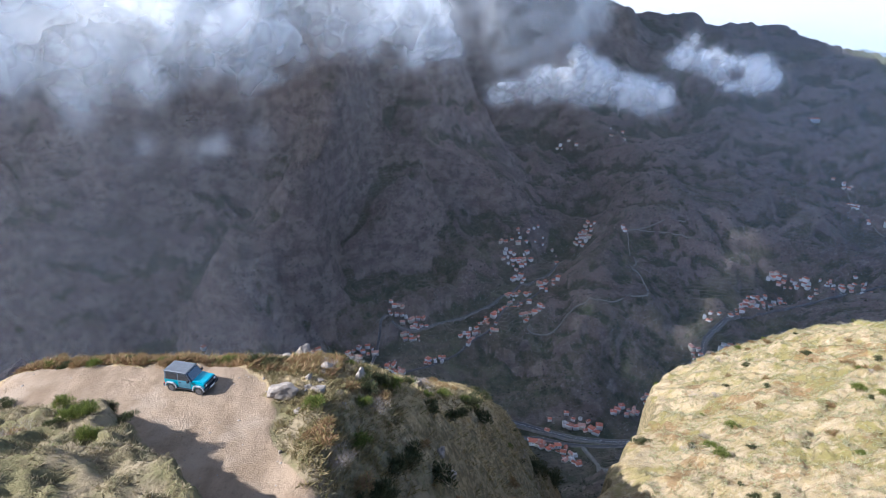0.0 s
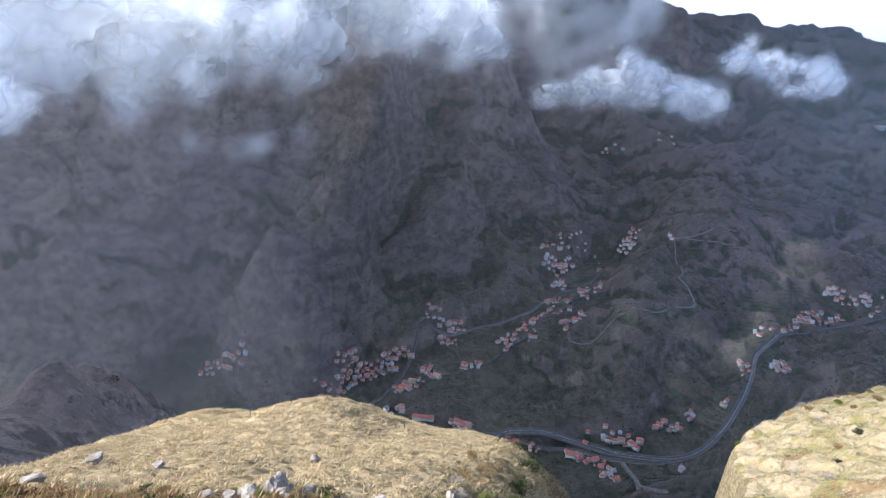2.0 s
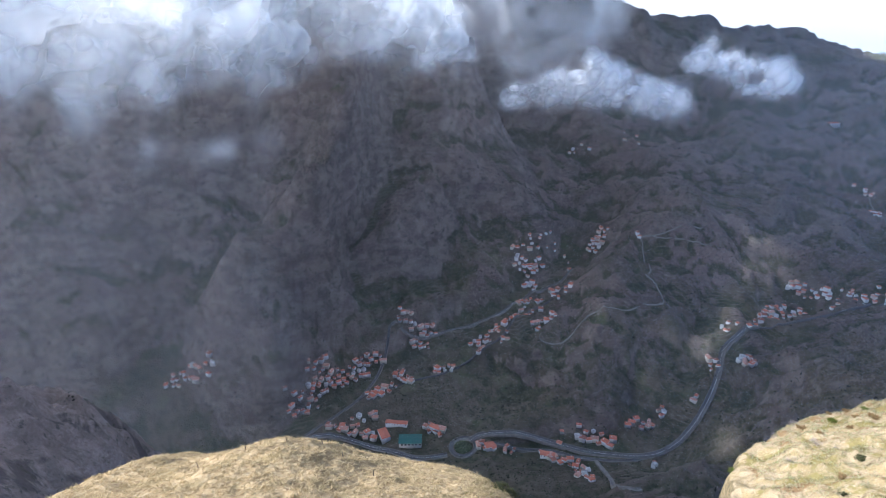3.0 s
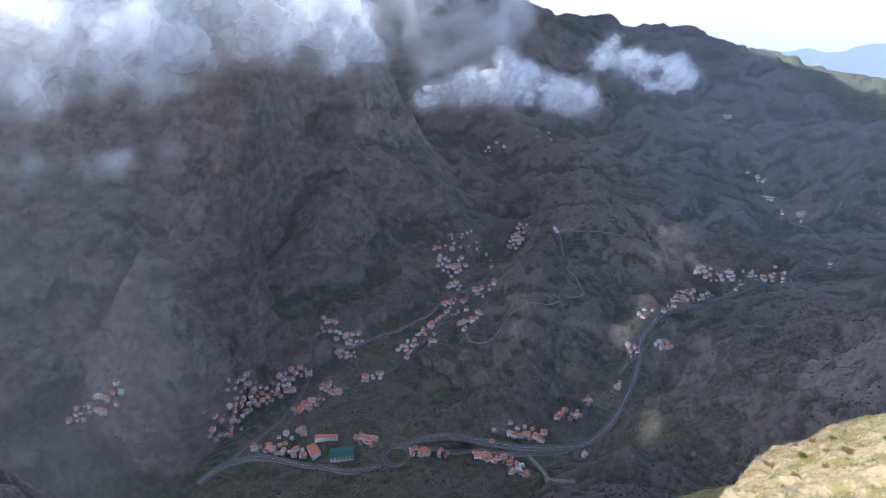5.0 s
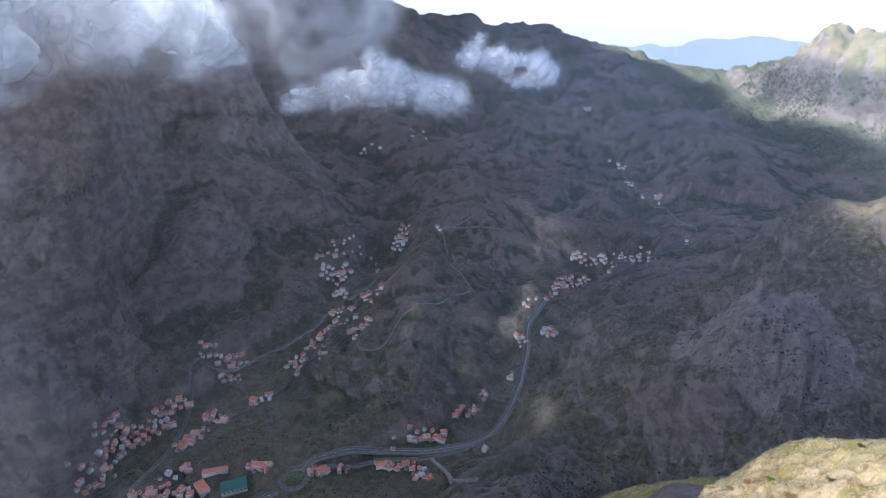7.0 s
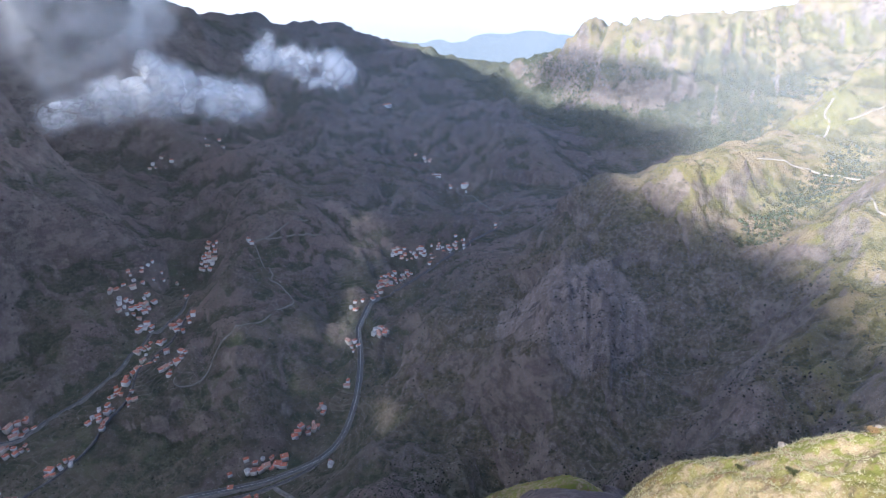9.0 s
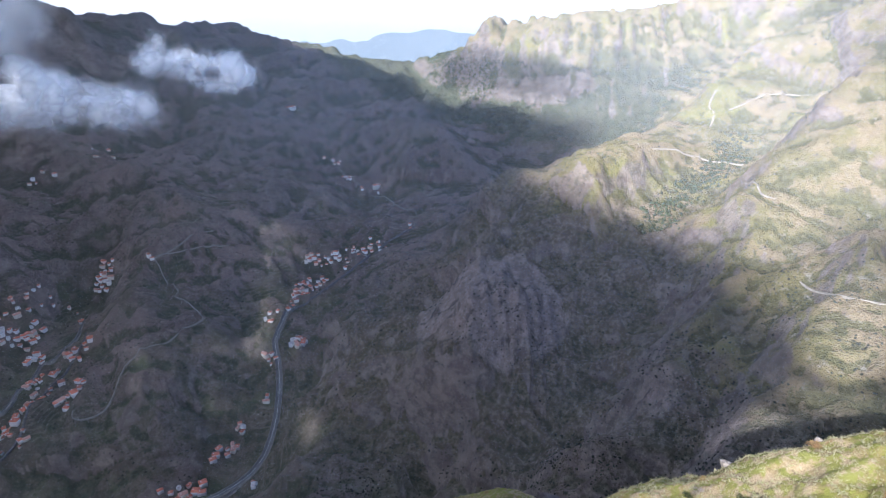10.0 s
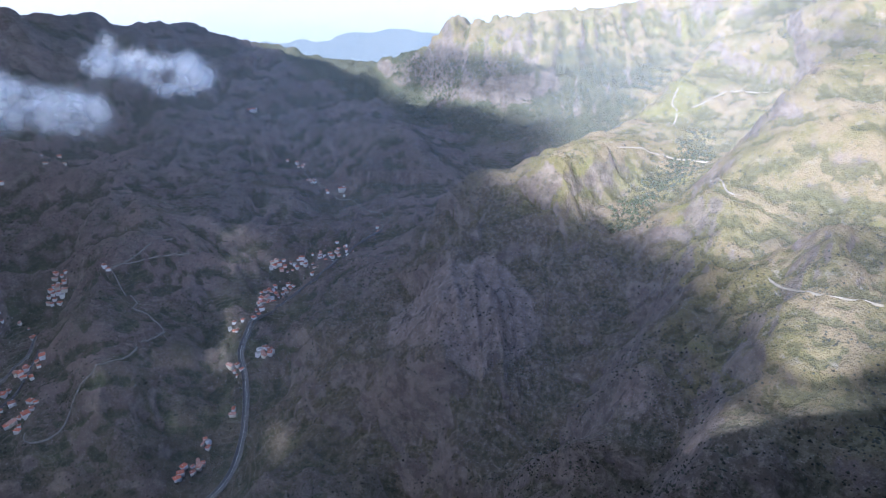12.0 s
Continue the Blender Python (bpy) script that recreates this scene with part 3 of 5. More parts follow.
def build_land():
    fine = np.radians(np.arange(-46, 94, 0.2))
    coarse = np.radians(np.arange(94, 314, 2.5))
    az = np.concatenate([fine, coarse])
    radii = 24 * np.concatenate([[0.02], np.exp(np.linspace(0, math.log(4700 / 24), 720))])
    rr, aa = np.meshgrid(radii, az, indexing="ij")
    x, y = 20 + rr * np.sin(aa), 70 + rr * np.cos(aa)
    z = lowered_land(x, y)
    me = mesh_of("ground", np.stack([x, y, z], -1).reshape(-1, 3), grid_faces(len(radii), len(az), True)[:, ::-1], MAT_FAR, True)
    # hollows hold water and grow thick green scrub
    zs = [z]
    for _ in range(14):
        q = zs[-1]
        p = np.pad(np.pad(q, ((1, 1), (0, 0)), "edge"), ((0, 0), (1, 1)), "wrap")
        zs.append((p[:-2, 1:-1] + p[2:, 1:-1] + p[1:-1, :-2] + p[1:-1, 2:] + 2 * q) / 6)
    damp = np.clip(0.5 + 0.5 * (zs[-1] - z) / (0.0016 * rr + 0.4), 0, 1)
    a = me.attributes.new("damp", "FLOAT", "POINT")
    a.data.foreach_set("value", damp.astype(np.float32).ravel())
    a = me.attributes.new("bare", "FLOAT", "POINT")
    a.data.foreach_set("value", bare_rock(x, y, z).astype(np.float32).ravel())
    return tagged(new("ground", me), "steep scrub-covered mountain valley with ridges and gullies", "ground", kind="structure")


def build_spurs():
    xs = np.concatenate([np.arange(-78, -40, 0.62), np.arange(-40, 22, 0.21), np.arange(22, 108, 0.45), np.arange(108, 205, 0.8)])
    ys = np.concatenate([np.arange(-26, 16, 0.8), np.arange(16, 62, 0.21), np.arange(62, 134, 0.42), np.arange(134, 228, 0.8)])
    y, x = np.meshgrid(ys, xs, indexing="ij")
    z = np.maximum(spurs_height(x, y), land_height(x, y) - 8.0)
    me = mesh_of("hilltop", np.stack([x, y, z], -1).reshape(-1, 3), grid_faces(len(ys), len(xs)), MAT_NEAR, True)
    a = me.attributes.new("trodden", "FLOAT", "POINT")
    a.data.foreach_set("value", trodden(x, y).astype(np.float32).ravel())
    return tagged(new("hilltop_ground", me), "dry grassy mountain spurs with a bare dirt turning place", "ground", kind="structure")


build_land()
build_spurs()

# ---------------------------------------------------------------- sky beyond the pass
def backdrop():
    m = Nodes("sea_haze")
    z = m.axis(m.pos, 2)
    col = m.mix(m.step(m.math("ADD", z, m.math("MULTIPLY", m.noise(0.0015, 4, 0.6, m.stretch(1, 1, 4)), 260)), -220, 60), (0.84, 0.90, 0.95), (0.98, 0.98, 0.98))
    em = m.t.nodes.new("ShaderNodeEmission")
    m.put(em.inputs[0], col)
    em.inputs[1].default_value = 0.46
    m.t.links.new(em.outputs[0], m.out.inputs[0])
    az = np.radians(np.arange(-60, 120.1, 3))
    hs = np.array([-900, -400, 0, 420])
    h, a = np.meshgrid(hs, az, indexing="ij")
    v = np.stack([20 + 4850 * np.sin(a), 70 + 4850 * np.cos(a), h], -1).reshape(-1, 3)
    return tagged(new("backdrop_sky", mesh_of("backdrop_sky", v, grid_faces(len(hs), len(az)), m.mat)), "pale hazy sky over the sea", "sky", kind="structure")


backdrop()


def distant_hills():
    """Far hills across the pass, their blue haze painted in as a pale glow."""
    m = Nodes("hills_haze_glow")
    # aerial haze is put into the emission colour; the hills light themselves
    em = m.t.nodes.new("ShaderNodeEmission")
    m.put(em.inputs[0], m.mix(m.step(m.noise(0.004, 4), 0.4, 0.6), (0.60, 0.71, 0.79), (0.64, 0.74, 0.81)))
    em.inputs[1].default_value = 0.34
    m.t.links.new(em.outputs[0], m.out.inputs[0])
    az = np.radians(np.arange(20, 62, 0.25))
    d = np.degrees(az)
    top = -265 - 100 * np.abs((d - 46) / 12) ** 1.5 + 60 * fbm(d / 6, d * 0, 4, 3)
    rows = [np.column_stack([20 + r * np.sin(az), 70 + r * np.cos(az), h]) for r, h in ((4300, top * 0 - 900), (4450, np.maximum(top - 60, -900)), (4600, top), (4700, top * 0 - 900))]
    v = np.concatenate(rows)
    return tagged(new("backdrop_hills", mesh_of("backdrop_hills", v, grid_faces(4, len(az)), m.mat, True)), "hills far beyond the pass, their blue haze painted as glow", "hills", kind="structure")


distant_hills()


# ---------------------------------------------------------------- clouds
# Unseen cloud: edge and patches traced back along the sun from the shade below.
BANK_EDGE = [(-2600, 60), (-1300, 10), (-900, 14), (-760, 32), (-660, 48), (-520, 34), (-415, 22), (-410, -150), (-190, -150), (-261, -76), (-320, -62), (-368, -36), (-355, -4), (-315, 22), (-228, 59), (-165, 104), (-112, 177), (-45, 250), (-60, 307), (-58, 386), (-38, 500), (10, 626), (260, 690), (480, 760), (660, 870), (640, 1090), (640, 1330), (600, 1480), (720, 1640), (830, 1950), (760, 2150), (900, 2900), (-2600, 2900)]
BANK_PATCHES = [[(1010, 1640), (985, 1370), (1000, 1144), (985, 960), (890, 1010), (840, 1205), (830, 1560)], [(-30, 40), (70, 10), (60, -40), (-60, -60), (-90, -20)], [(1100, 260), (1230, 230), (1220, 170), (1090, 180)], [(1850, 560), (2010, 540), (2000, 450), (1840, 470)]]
# Gaps are cut so that the sun reaches the visible clouds.
BANK_SUN_GAPS = [(-1000, 1010, 172), (-880, 1055, 122), (-1118, 780, 66), (-672, 1248, 132), (-575, 1270, 100), (-470, 1495, 44), (-340, 1478, 44), (0, 1462, 40), (-1045, 597, 40)]


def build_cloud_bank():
    """An unseen cloud sheet over the massif, added to lay its shadow on the valley: a lumpy closed slab with gaps cut
    for sunlight and ragged edges.
    """
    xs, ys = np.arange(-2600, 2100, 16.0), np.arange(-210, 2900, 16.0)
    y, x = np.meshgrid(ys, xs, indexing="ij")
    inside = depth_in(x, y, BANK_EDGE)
    for gx, gy, r in BANK_SUN_GAPS:
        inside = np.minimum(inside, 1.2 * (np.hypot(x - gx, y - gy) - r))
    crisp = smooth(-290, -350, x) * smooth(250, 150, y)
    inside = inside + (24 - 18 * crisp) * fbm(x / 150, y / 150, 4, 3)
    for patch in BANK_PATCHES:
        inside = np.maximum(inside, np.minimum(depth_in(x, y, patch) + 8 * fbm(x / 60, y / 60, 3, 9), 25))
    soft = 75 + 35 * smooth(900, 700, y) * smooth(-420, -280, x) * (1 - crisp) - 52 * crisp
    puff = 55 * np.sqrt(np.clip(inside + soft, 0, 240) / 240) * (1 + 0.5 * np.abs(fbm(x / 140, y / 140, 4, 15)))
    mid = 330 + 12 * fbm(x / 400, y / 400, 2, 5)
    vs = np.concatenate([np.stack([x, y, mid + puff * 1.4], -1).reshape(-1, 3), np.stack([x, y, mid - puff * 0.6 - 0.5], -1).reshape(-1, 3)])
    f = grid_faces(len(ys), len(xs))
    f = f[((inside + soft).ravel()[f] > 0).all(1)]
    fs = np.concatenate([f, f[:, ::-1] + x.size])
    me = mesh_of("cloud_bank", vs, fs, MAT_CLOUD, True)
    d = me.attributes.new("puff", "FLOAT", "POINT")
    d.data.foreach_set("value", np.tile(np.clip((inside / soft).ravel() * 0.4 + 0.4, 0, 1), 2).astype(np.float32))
    return tagged(new("cloud_bank", me), "unseen thick white cloud sheet over the mountain ridge, added to shade the valley", "cloud", kind="stuff")


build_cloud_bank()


# ---------------------------------------------------------------- roads and villages of the valley
MAT_ASPHALT = plain_material("worn_asphalt", (0.105, 0.103, 0.102), 0.9, 0.2, 0.2)
MAT_CONCRETE = plain_material("pale_concrete", (0.20, 0.185, 0.165), 0.9, 0.2, 0.15)
MAT_TRACK = plain_material("bare_earth_track", (0.28, 0.24, 0.18), 0.95, 0.2, 0.1)
MAT_PAINT = plain_material("white_road_paint", (0.75, 0.75, 0.72), 0.7, 0.1, 0.5)
ROADS = {
    "main": [(-343, 930), (-322, 947), (-292, 954), (-253, 961), (-202, 956), (-151, 942), (-98, 921), (-47, 907), (-9, 910)],
    "main_up": [(35, 937), (51, 947), (72, 945), (126, 941), (169, 935), (221, 921), (271, 902), (323, 891), (366, 888), (405, 901), (443, 929), (480, 964), (513, 1006), (543, 1051), (561, 1088), (575, 1103), (614, 1136), (664, 1165)],
    "upper_village": [(664, 1165), (686, 1145), (722, 1130), (797, 1142), (868, 1147), (959, 1191), (1070, 1185)],
    "lower": [(47, 928), (81, 928), (166, 919), (227, 901), (298, 880), (359, 884)],
    "bridge": [(266, 883), (273, 820), (253, 710), (281, 701)],
    "village": [(-293, 962), (-248, 1001), (-200, 1052), (-175, 1091), (-159, 1129), (-149, 1159), (-145, 1180), (-142, 1208), (-133, 1228), (-117, 1211), (-82, 1207), (-38, 1222), (14, 1252), (68, 1269), (126, 1304), (189, 1356), (246, 1390), (298, 1431), (310, 1433)],
    "street": [(-200, 1052), (-168, 1069), (-128, 1074), (-87, 1082), (-41, 1092), (7, 1110), (44, 1128), (84, 1159), (126, 1187), (176, 1271), (225, 1317), (269, 1361), (297, 1391)],
    "switch": [(648, 1481), (578, 1475), (514, 1472), (494, 1477), (493, 1459), (485, 1410), (481, 1339), (465, 1325), (479, 1292), (476, 1223), (464, 1214), (414, 1199), (361, 1182), (321, 1175), (296, 1176), (263, 1145), (244, 1129), (222, 1126), (189, 1141), (196, 1159)],
    "switch_up": [(498, 1478), (571, 1453), (650, 1413)],
    "farroad": [(1070, 1185), (1125, 1234), (1102, 1274), (1164, 1404), (1156, 1504), (1151, 1587), (1181, 1682)],
    "track": [(1273, 638), (1318, 612), (1366, 580), (1396, 529), (1394, 479)],
    "track_low": [(866, 234), (826, 201), (782, 173), (777, 145), (792, 107)],
    "track_high": [(1632, 606), (1679, 583), (1751, 545), (1797, 459)],
    "track_mid": [(1180, 412), (1085, 357), (1072, 331)],
    "track_gorge": [(1496, 615), (1589, 627), (1619, 653), (1677, 664)],
}
# streaks of houses: two ends, half width, count
VILLAGES = {
    "lower": [(-334, 999, -283, 1038, 13, 14), (-303, 1072, -267, 1112, 15, 12), (-297, 1044, -271, 1083, 11, 10), (-267, 1088, -192, 1125, 15, 20), (-215, 1134, -152, 1152, 9, 8), (-214, 988, -153, 1011, 10, 6), (-255, 982, -152, 969, 8, 14), (-55, 987, -18, 965, 8, 7), (-183, 1061, -121, 1077, 10, 12), (-122, 1115, -87, 1078, 10, 8), (-128, 1239, -86, 1225, 11, 11), (-74, 1221, -37, 1232, 8, 6), (-93, 1197, -51, 1195, 10, 8), (-40, 1110, 6, 1110, 8, 7)],
    "west": [(-630, 1096, -577, 1076, 8, 4), (-620, 1114, -526, 1057, 8, 10), (-513, 1057, -494, 1051, 8, 3)],
    "side": [(46, 1145, 86, 1178, 17, 9), (93, 1256, 121, 1156, 12, 11), (151, 1292, 216, 1197, 41, 18), (162, 1316, 218, 1361, 15, 8), (245, 1350, 285, 1368, 20, 9), (160, 1464, 202, 1446, 16, 11), (171, 1491, 288, 1585, 27, 12), (180, 1397, 210, 1403, 8, 4), (202, 1442, 255, 1489, 15, 5), (313, 1581, 313, 1432, 16, 4), (386, 1562, 434, 1610, 18, 17), (482, 1497, 493, 1482, 8, 2)],
    "road": [(48, 925, 82, 924, 8, 4), (100, 918, 123, 924, 8, 3), (163, 907, 232, 877, 12, 9), (229, 867, 234, 810, 17, 7), (241, 940, 304, 921, 8, 11), (202, 937, 213, 936, 8, 2), (334, 949, 385, 961, 10, 6), (411, 991, 416, 977, 8, 3), (476, 1000, 479, 994, 8, 2), (362, 863, 373, 862, 8, 2)],
    "upper": [(542, 1090, 544, 1060, 8, 4), (593, 1074, 602, 1040, 13, 7), (611, 1198, 606, 1160, 8, 3), (630, 1159, 728, 1219, 17, 12), (735, 1235, 807, 1254, 28, 11), (818, 1333, 875, 1262, 9, 18), (813, 1267, 817, 1156, 8, 9), (869, 1228, 965, 1201, 51, 18), (1063, 1196, 1072, 1190, 8, 2)],
    "hamlet": [(1174, 1464, 1181, 1452, 8, 2), (1153, 1509, 1157, 1501, 8, 2), (1126, 1562, 1148, 1551, 8, 4), (1191, 1728, 1163, 1621, 14, 6), (599, 2027, 651, 2096, 47, 3), (388, 2122, 480, 2074, 8, 4)],
}


def spline(points, step):
    """Points at even steps along a smooth curve through the given ones."""
    p = np.array([points[0], *points, points[-1]], float)
    out = []
    for a, b, c, d in zip(p[:-3], p[1:-2], p[2:-1], p[3:]):
        n = max(2, int(np.hypot(*(c - b)) / step))
        for t in np.arange(n) / n:
            out.append(0.5 * (2 * b + (c - a) * t + (2 * a - 5 * b + 4 * c - d) * t * t + (3 * b - a - 3 * c + d) * t**3))
    out.append(p[-1])
    return np.array(out)


def part(name, mesh, parent, label=""):
    ob = new(name, mesh)
    ob.parent = parent
    if label:
        ob["label"] = label
    return ob


def road(name, points, width, material, label, wall=True, lift=1.2, line=False, closed=False):
    """A level carriageway on the slope with retaining sides."""
    c = spline(points, 9.0)
    if closed:
        c = c[:-1]
    t = np.gradient(c, axis=0) if not closed else np.roll(c, -1, 0) - np.roll(c, 1, 0)
    t /= np.linalg.norm(t, axis=1)[:, None] + 1e-9
    n = np.stack([-t[:, 1], t[:, 0]], 1)
    sides = [c + n * width * k for k in (-0.5, 0.0, 0.5)]
    z = np.max([land_height(s[:, 0], s[:, 1]) for s in sides], 0)
    zz = np.concatenate([z[:1], z[:1], z, z[-1:], z[-1:]]) if not closed else np.concatenate([z[-2:], z, z[:2]])
    z = np.max([np.convolve(zz, np.ones(5) / 5, "valid"), z - 0.8], 0) + lift
    prof = [(-0.5, -7.0), (-0.5, 0.45), (-0.46, 0.45), (-0.46, 0.0), (0.46, 0.0), (0.46, 0.45), (0.5, 0.45), (0.5, -7.0)]
    prof = prof if wall else [(-0.5, -3.0), (-0.5, 0.0), (0.5, 0.0), (0.5, -3.0)]
    vs = np.stack([np.column_stack([c + n * width * k, z + h]) for k, h in prof], 1)
    me = mesh_of(name, vs.reshape(-1, 3), grid_faces(len(c) + (1 if closed else 0), len(prof)) % (len(c) * len(prof)), material)
    if wall:
        me.materials.append(MAT_CONCRETE)
        idx = np.zeros(len(me.polygons), np.int32)
        idx[np.arange(len(idx)) % (len(prof) - 1) != 3] = 1
        me.polygons.foreach_set("material_index", idx)
    ob = tagged(new(name, me), label, "road", kind="structure")
    if line:
        ls = np.stack([np.column_stack([c + n * k, z + 0.05]) for k in (-0.12, 0.12)], 1)
        part("centre_line", mesh_of("centre_line", ls.reshape(-1, 3), grid_faces(len(c), 2), MAT_PAINT), ob)
    return ob


road("road", ROADS["main"], 12, MAT_ASPHALT, "grey asphalt valley road with low concrete walls", line=True)
road("road", ROADS["main_up"], 12.5, MAT_ASPHALT, "grey asphalt valley road with low concrete walls", line=True)
road("road", ROADS["upper_village"], 6, MAT_ASPHALT, "narrow asphalt road along the upper village", wall=False)
road("road", ROADS["lower"], 7, MAT_ASPHALT, "narrow asphalt slip road along the valley road")
road("road", ROADS["bridge"], 7, MAT_CONCRETE, "pale concrete lane leading down from the valley road")
road("road", ROADS["village"], 6, MAT_ASPHALT, "narrow asphalt lane climbing through the village")
road("road", ROADS["street"], 4.0, MAT_ASPHALT, "narrow village street between the houses", wall=False)
road("road", ROADS["switch"], 2.1, MAT_CONCRETE, "pale hairpin lane on the scrub slope", wall=False)
road("road", ROADS["switch_up"], 1.6, MAT_CONCRETE, "pale lane on the scrub slope", wall=False)
road("road", ROADS["farroad"], 1.4, MAT_CONCRETE, "thin pale lane to the upper hamlet", wall=False)
road("road", ROADS["track"], 3.4, MAT_TRACK, "pale earth track along the sunny ridge", wall=False)
road("road", ROADS["track_low"], 2.0, MAT_TRACK, "pale earth track on the sunny slope", wall=False)
road("road", ROADS["track_high"], 3.0, MAT_TRACK, "pale earth track high on the sunny slope", wall=False)
road("road", ROADS["track_mid"], 2.4, MAT_TRACK, "pale footpath across the sunny meadow", wall=False)
road("road", ROADS["track_gorge"], 4.0, MAT_TRACK, "pale earth track above the gorge", wall=False)
circle = [(22 + 24 * math.cos(a), 926 + 21 * math.sin(a)) for a in np.linspace(0, 2 * math.pi, 17)]
road("roundabout", circle, 9, MAT_ASPHALT, "asphalt roundabout on the valley road", closed=True)


def box(x0, y0, z0, x1, y1, z1):
    v = np.array([(x, y, z) for z in (z0, z1) for x, y in ((x0, y0), (x1, y0), (x1, y1), (x0, y1))], float)
    return v, np.array([(0, 3, 2, 1), (4, 5, 6, 7), (0, 1, 5, 4), (1, 2, 6, 5), (2, 3, 7, 6), (3, 0, 4, 7)])


def joined(name, pieces, material):
    vs, fs, k = [], [], 0
    for v, f in pieces:
        vs.append(v)
        fs.append(f + k)
        k += len(v)
    return mesh_of(name, np.concatenate(vs), np.concatenate(fs), material)


def hip_roof(w, d, z, h, over, gable):
    """A roof with eaves, a ridge along x, and hips unless gable; 0.25 thick at the eaves."""
    a, b, i = w / 2 + over, d / 2 + over, (0 if gable else d / 2)
    v = [(-a, -b, z - 0.25), (a, -b, z - 0.25), (a, b, z - 0.25), (-a, b, z - 0.25), (-a, -b, z), (a, -b, z), (a, b, z), (-a, b, z), (-a + i, 0, z + h), (a - i, 0, z + h)]
    f = [(0, 3, 2, 1), (0, 1, 5, 4), (1, 2, 6, 5), (2, 3, 7, 6), (3, 0, 4, 7), (4, 5, 9, 8), (6, 7, 8, 9), (5, 6, 9, 9), (7, 4, 8, 8)]
    return np.array(v), f


def house_materials():
    wall = {}
    for n, c in (("white", (0.66, 0.65, 0.62)), ("cream", (0.60, 0.55, 0.46)), ("grey", (0.52, 0.51, 0.49)), ("rose", (0.68, 0.50, 0.42))):
        wall[n] = plain_material(n + "_render", c, 0.85, 0.08, 0.4)
    roof = {}
    for n, c in (("orange", (0.46, 0.165, 0.105)), ("brown", (0.32, 0.14, 0.10)), ("pale", (0.44, 0.25, 0.19)), ("concrete", (0.45, 0.44, 0.42))):
        roof[n] = plain_material(n + "_roof", c, 0.85, 0.22, 0.8)
    return wall, roof


WALLS, ROOFS = house_materials()
MAT_PANE = plain_material("dark_window_glass", (0.03, 0.035, 0.04), 0.15, 0.2, 1.0, spec=0.5)
MAT_LEAF = plain_material("dark_leaves", (0.07, 0.085, 0.045), 0.9, 0.45, 0.25)


def quads_and_tris(name, v, f, material):
    me = bpy.data.meshes.new(name)
    me.from_pydata([tuple(p) for p in v], [], [tuple(dict.fromkeys(q)) for q in f])
    me.materials.append(material)
    return me


def house(w, d, h, wall, roof, gable, flat, label):
    """A house with its foundation, roof, chimney, door and windows."""
    root = tagged(new("house"), label, "house", "village houses")
    part("wall", joined("wall", [box(-w / 2, -d / 2, -3.5, w / 2, d / 2, h)], WALLS[wall]), root)
    if flat:
        part("roof", joined("roof", [box(-w / 2 - 0.2, -d / 2 - 0.2, h, w / 2 + 0.2, d / 2 + 0.2, h + 0.3), box(-w / 2, -d / 2, h + 0.3, w / 2, -d / 2 + 0.3, h + 1.0), box(-w / 2, d / 2 - 0.3, h + 0.3, w / 2, d / 2, h + 1.0)], ROOFS[roof]), root)
    else:
        v, f = hip_roof(w, d, h, 2.4 if not gable else 2.8, 0.6, gable)
        part("roof", quads_and_tris("roof", v, f, ROOFS[roof]), root)
        part("chimney", joined("chimney", [box(w * 0.2, d * 0.12, h, w * 0.2 + 0.9, d * 0.12 + 0.9, h + 3.0), box(w * 0.2 - 0.15, d * 0.12 - 0.15, h + 3.0, w * 0.2 + 1.05, d * 0.12 + 1.05, h + 3.25)], WALLS["white"]), root)
    pane = joined("window", [box(-0.6, -0.06, 0, 0.6, 0.06, 1.3)], MAT_PANE)
    n = 2
    for i in range(n):
        x = (i + 0.5) * w / n - w / 2
        for level in range(max(1, int(h / 2.9))):
            ob = part("window", pane, root)
            ob.matrix_basis = Matrix.Translation((x, -d / 2, 1.0 + 2.9 * level))
    return root


PROTOTYPES = [
    house(12, 9, 6.0, "white", "orange", False, False, "white rendered house with an orange tiled hip roof"),
    house(10, 8, 5.6, "white", "brown", False, False, "white rendered house with a brown tiled hip roof"),
    house(14, 9, 6.2, "cream", "pale", True, False, "cream rendered house with a faded tiled gable roof"),
    house(9, 7, 3.4, "rose", "orange", True, False, "small rose rendered cottage with an orange tiled roof"),
    house(9, 8, 5.8, "white", "concrete", False, True, "white rendered house with a flat concrete roof"),
    house(7, 6, 3.2, "grey", "brown", True, False, "small grey cottage with a brown tiled roof"),
]


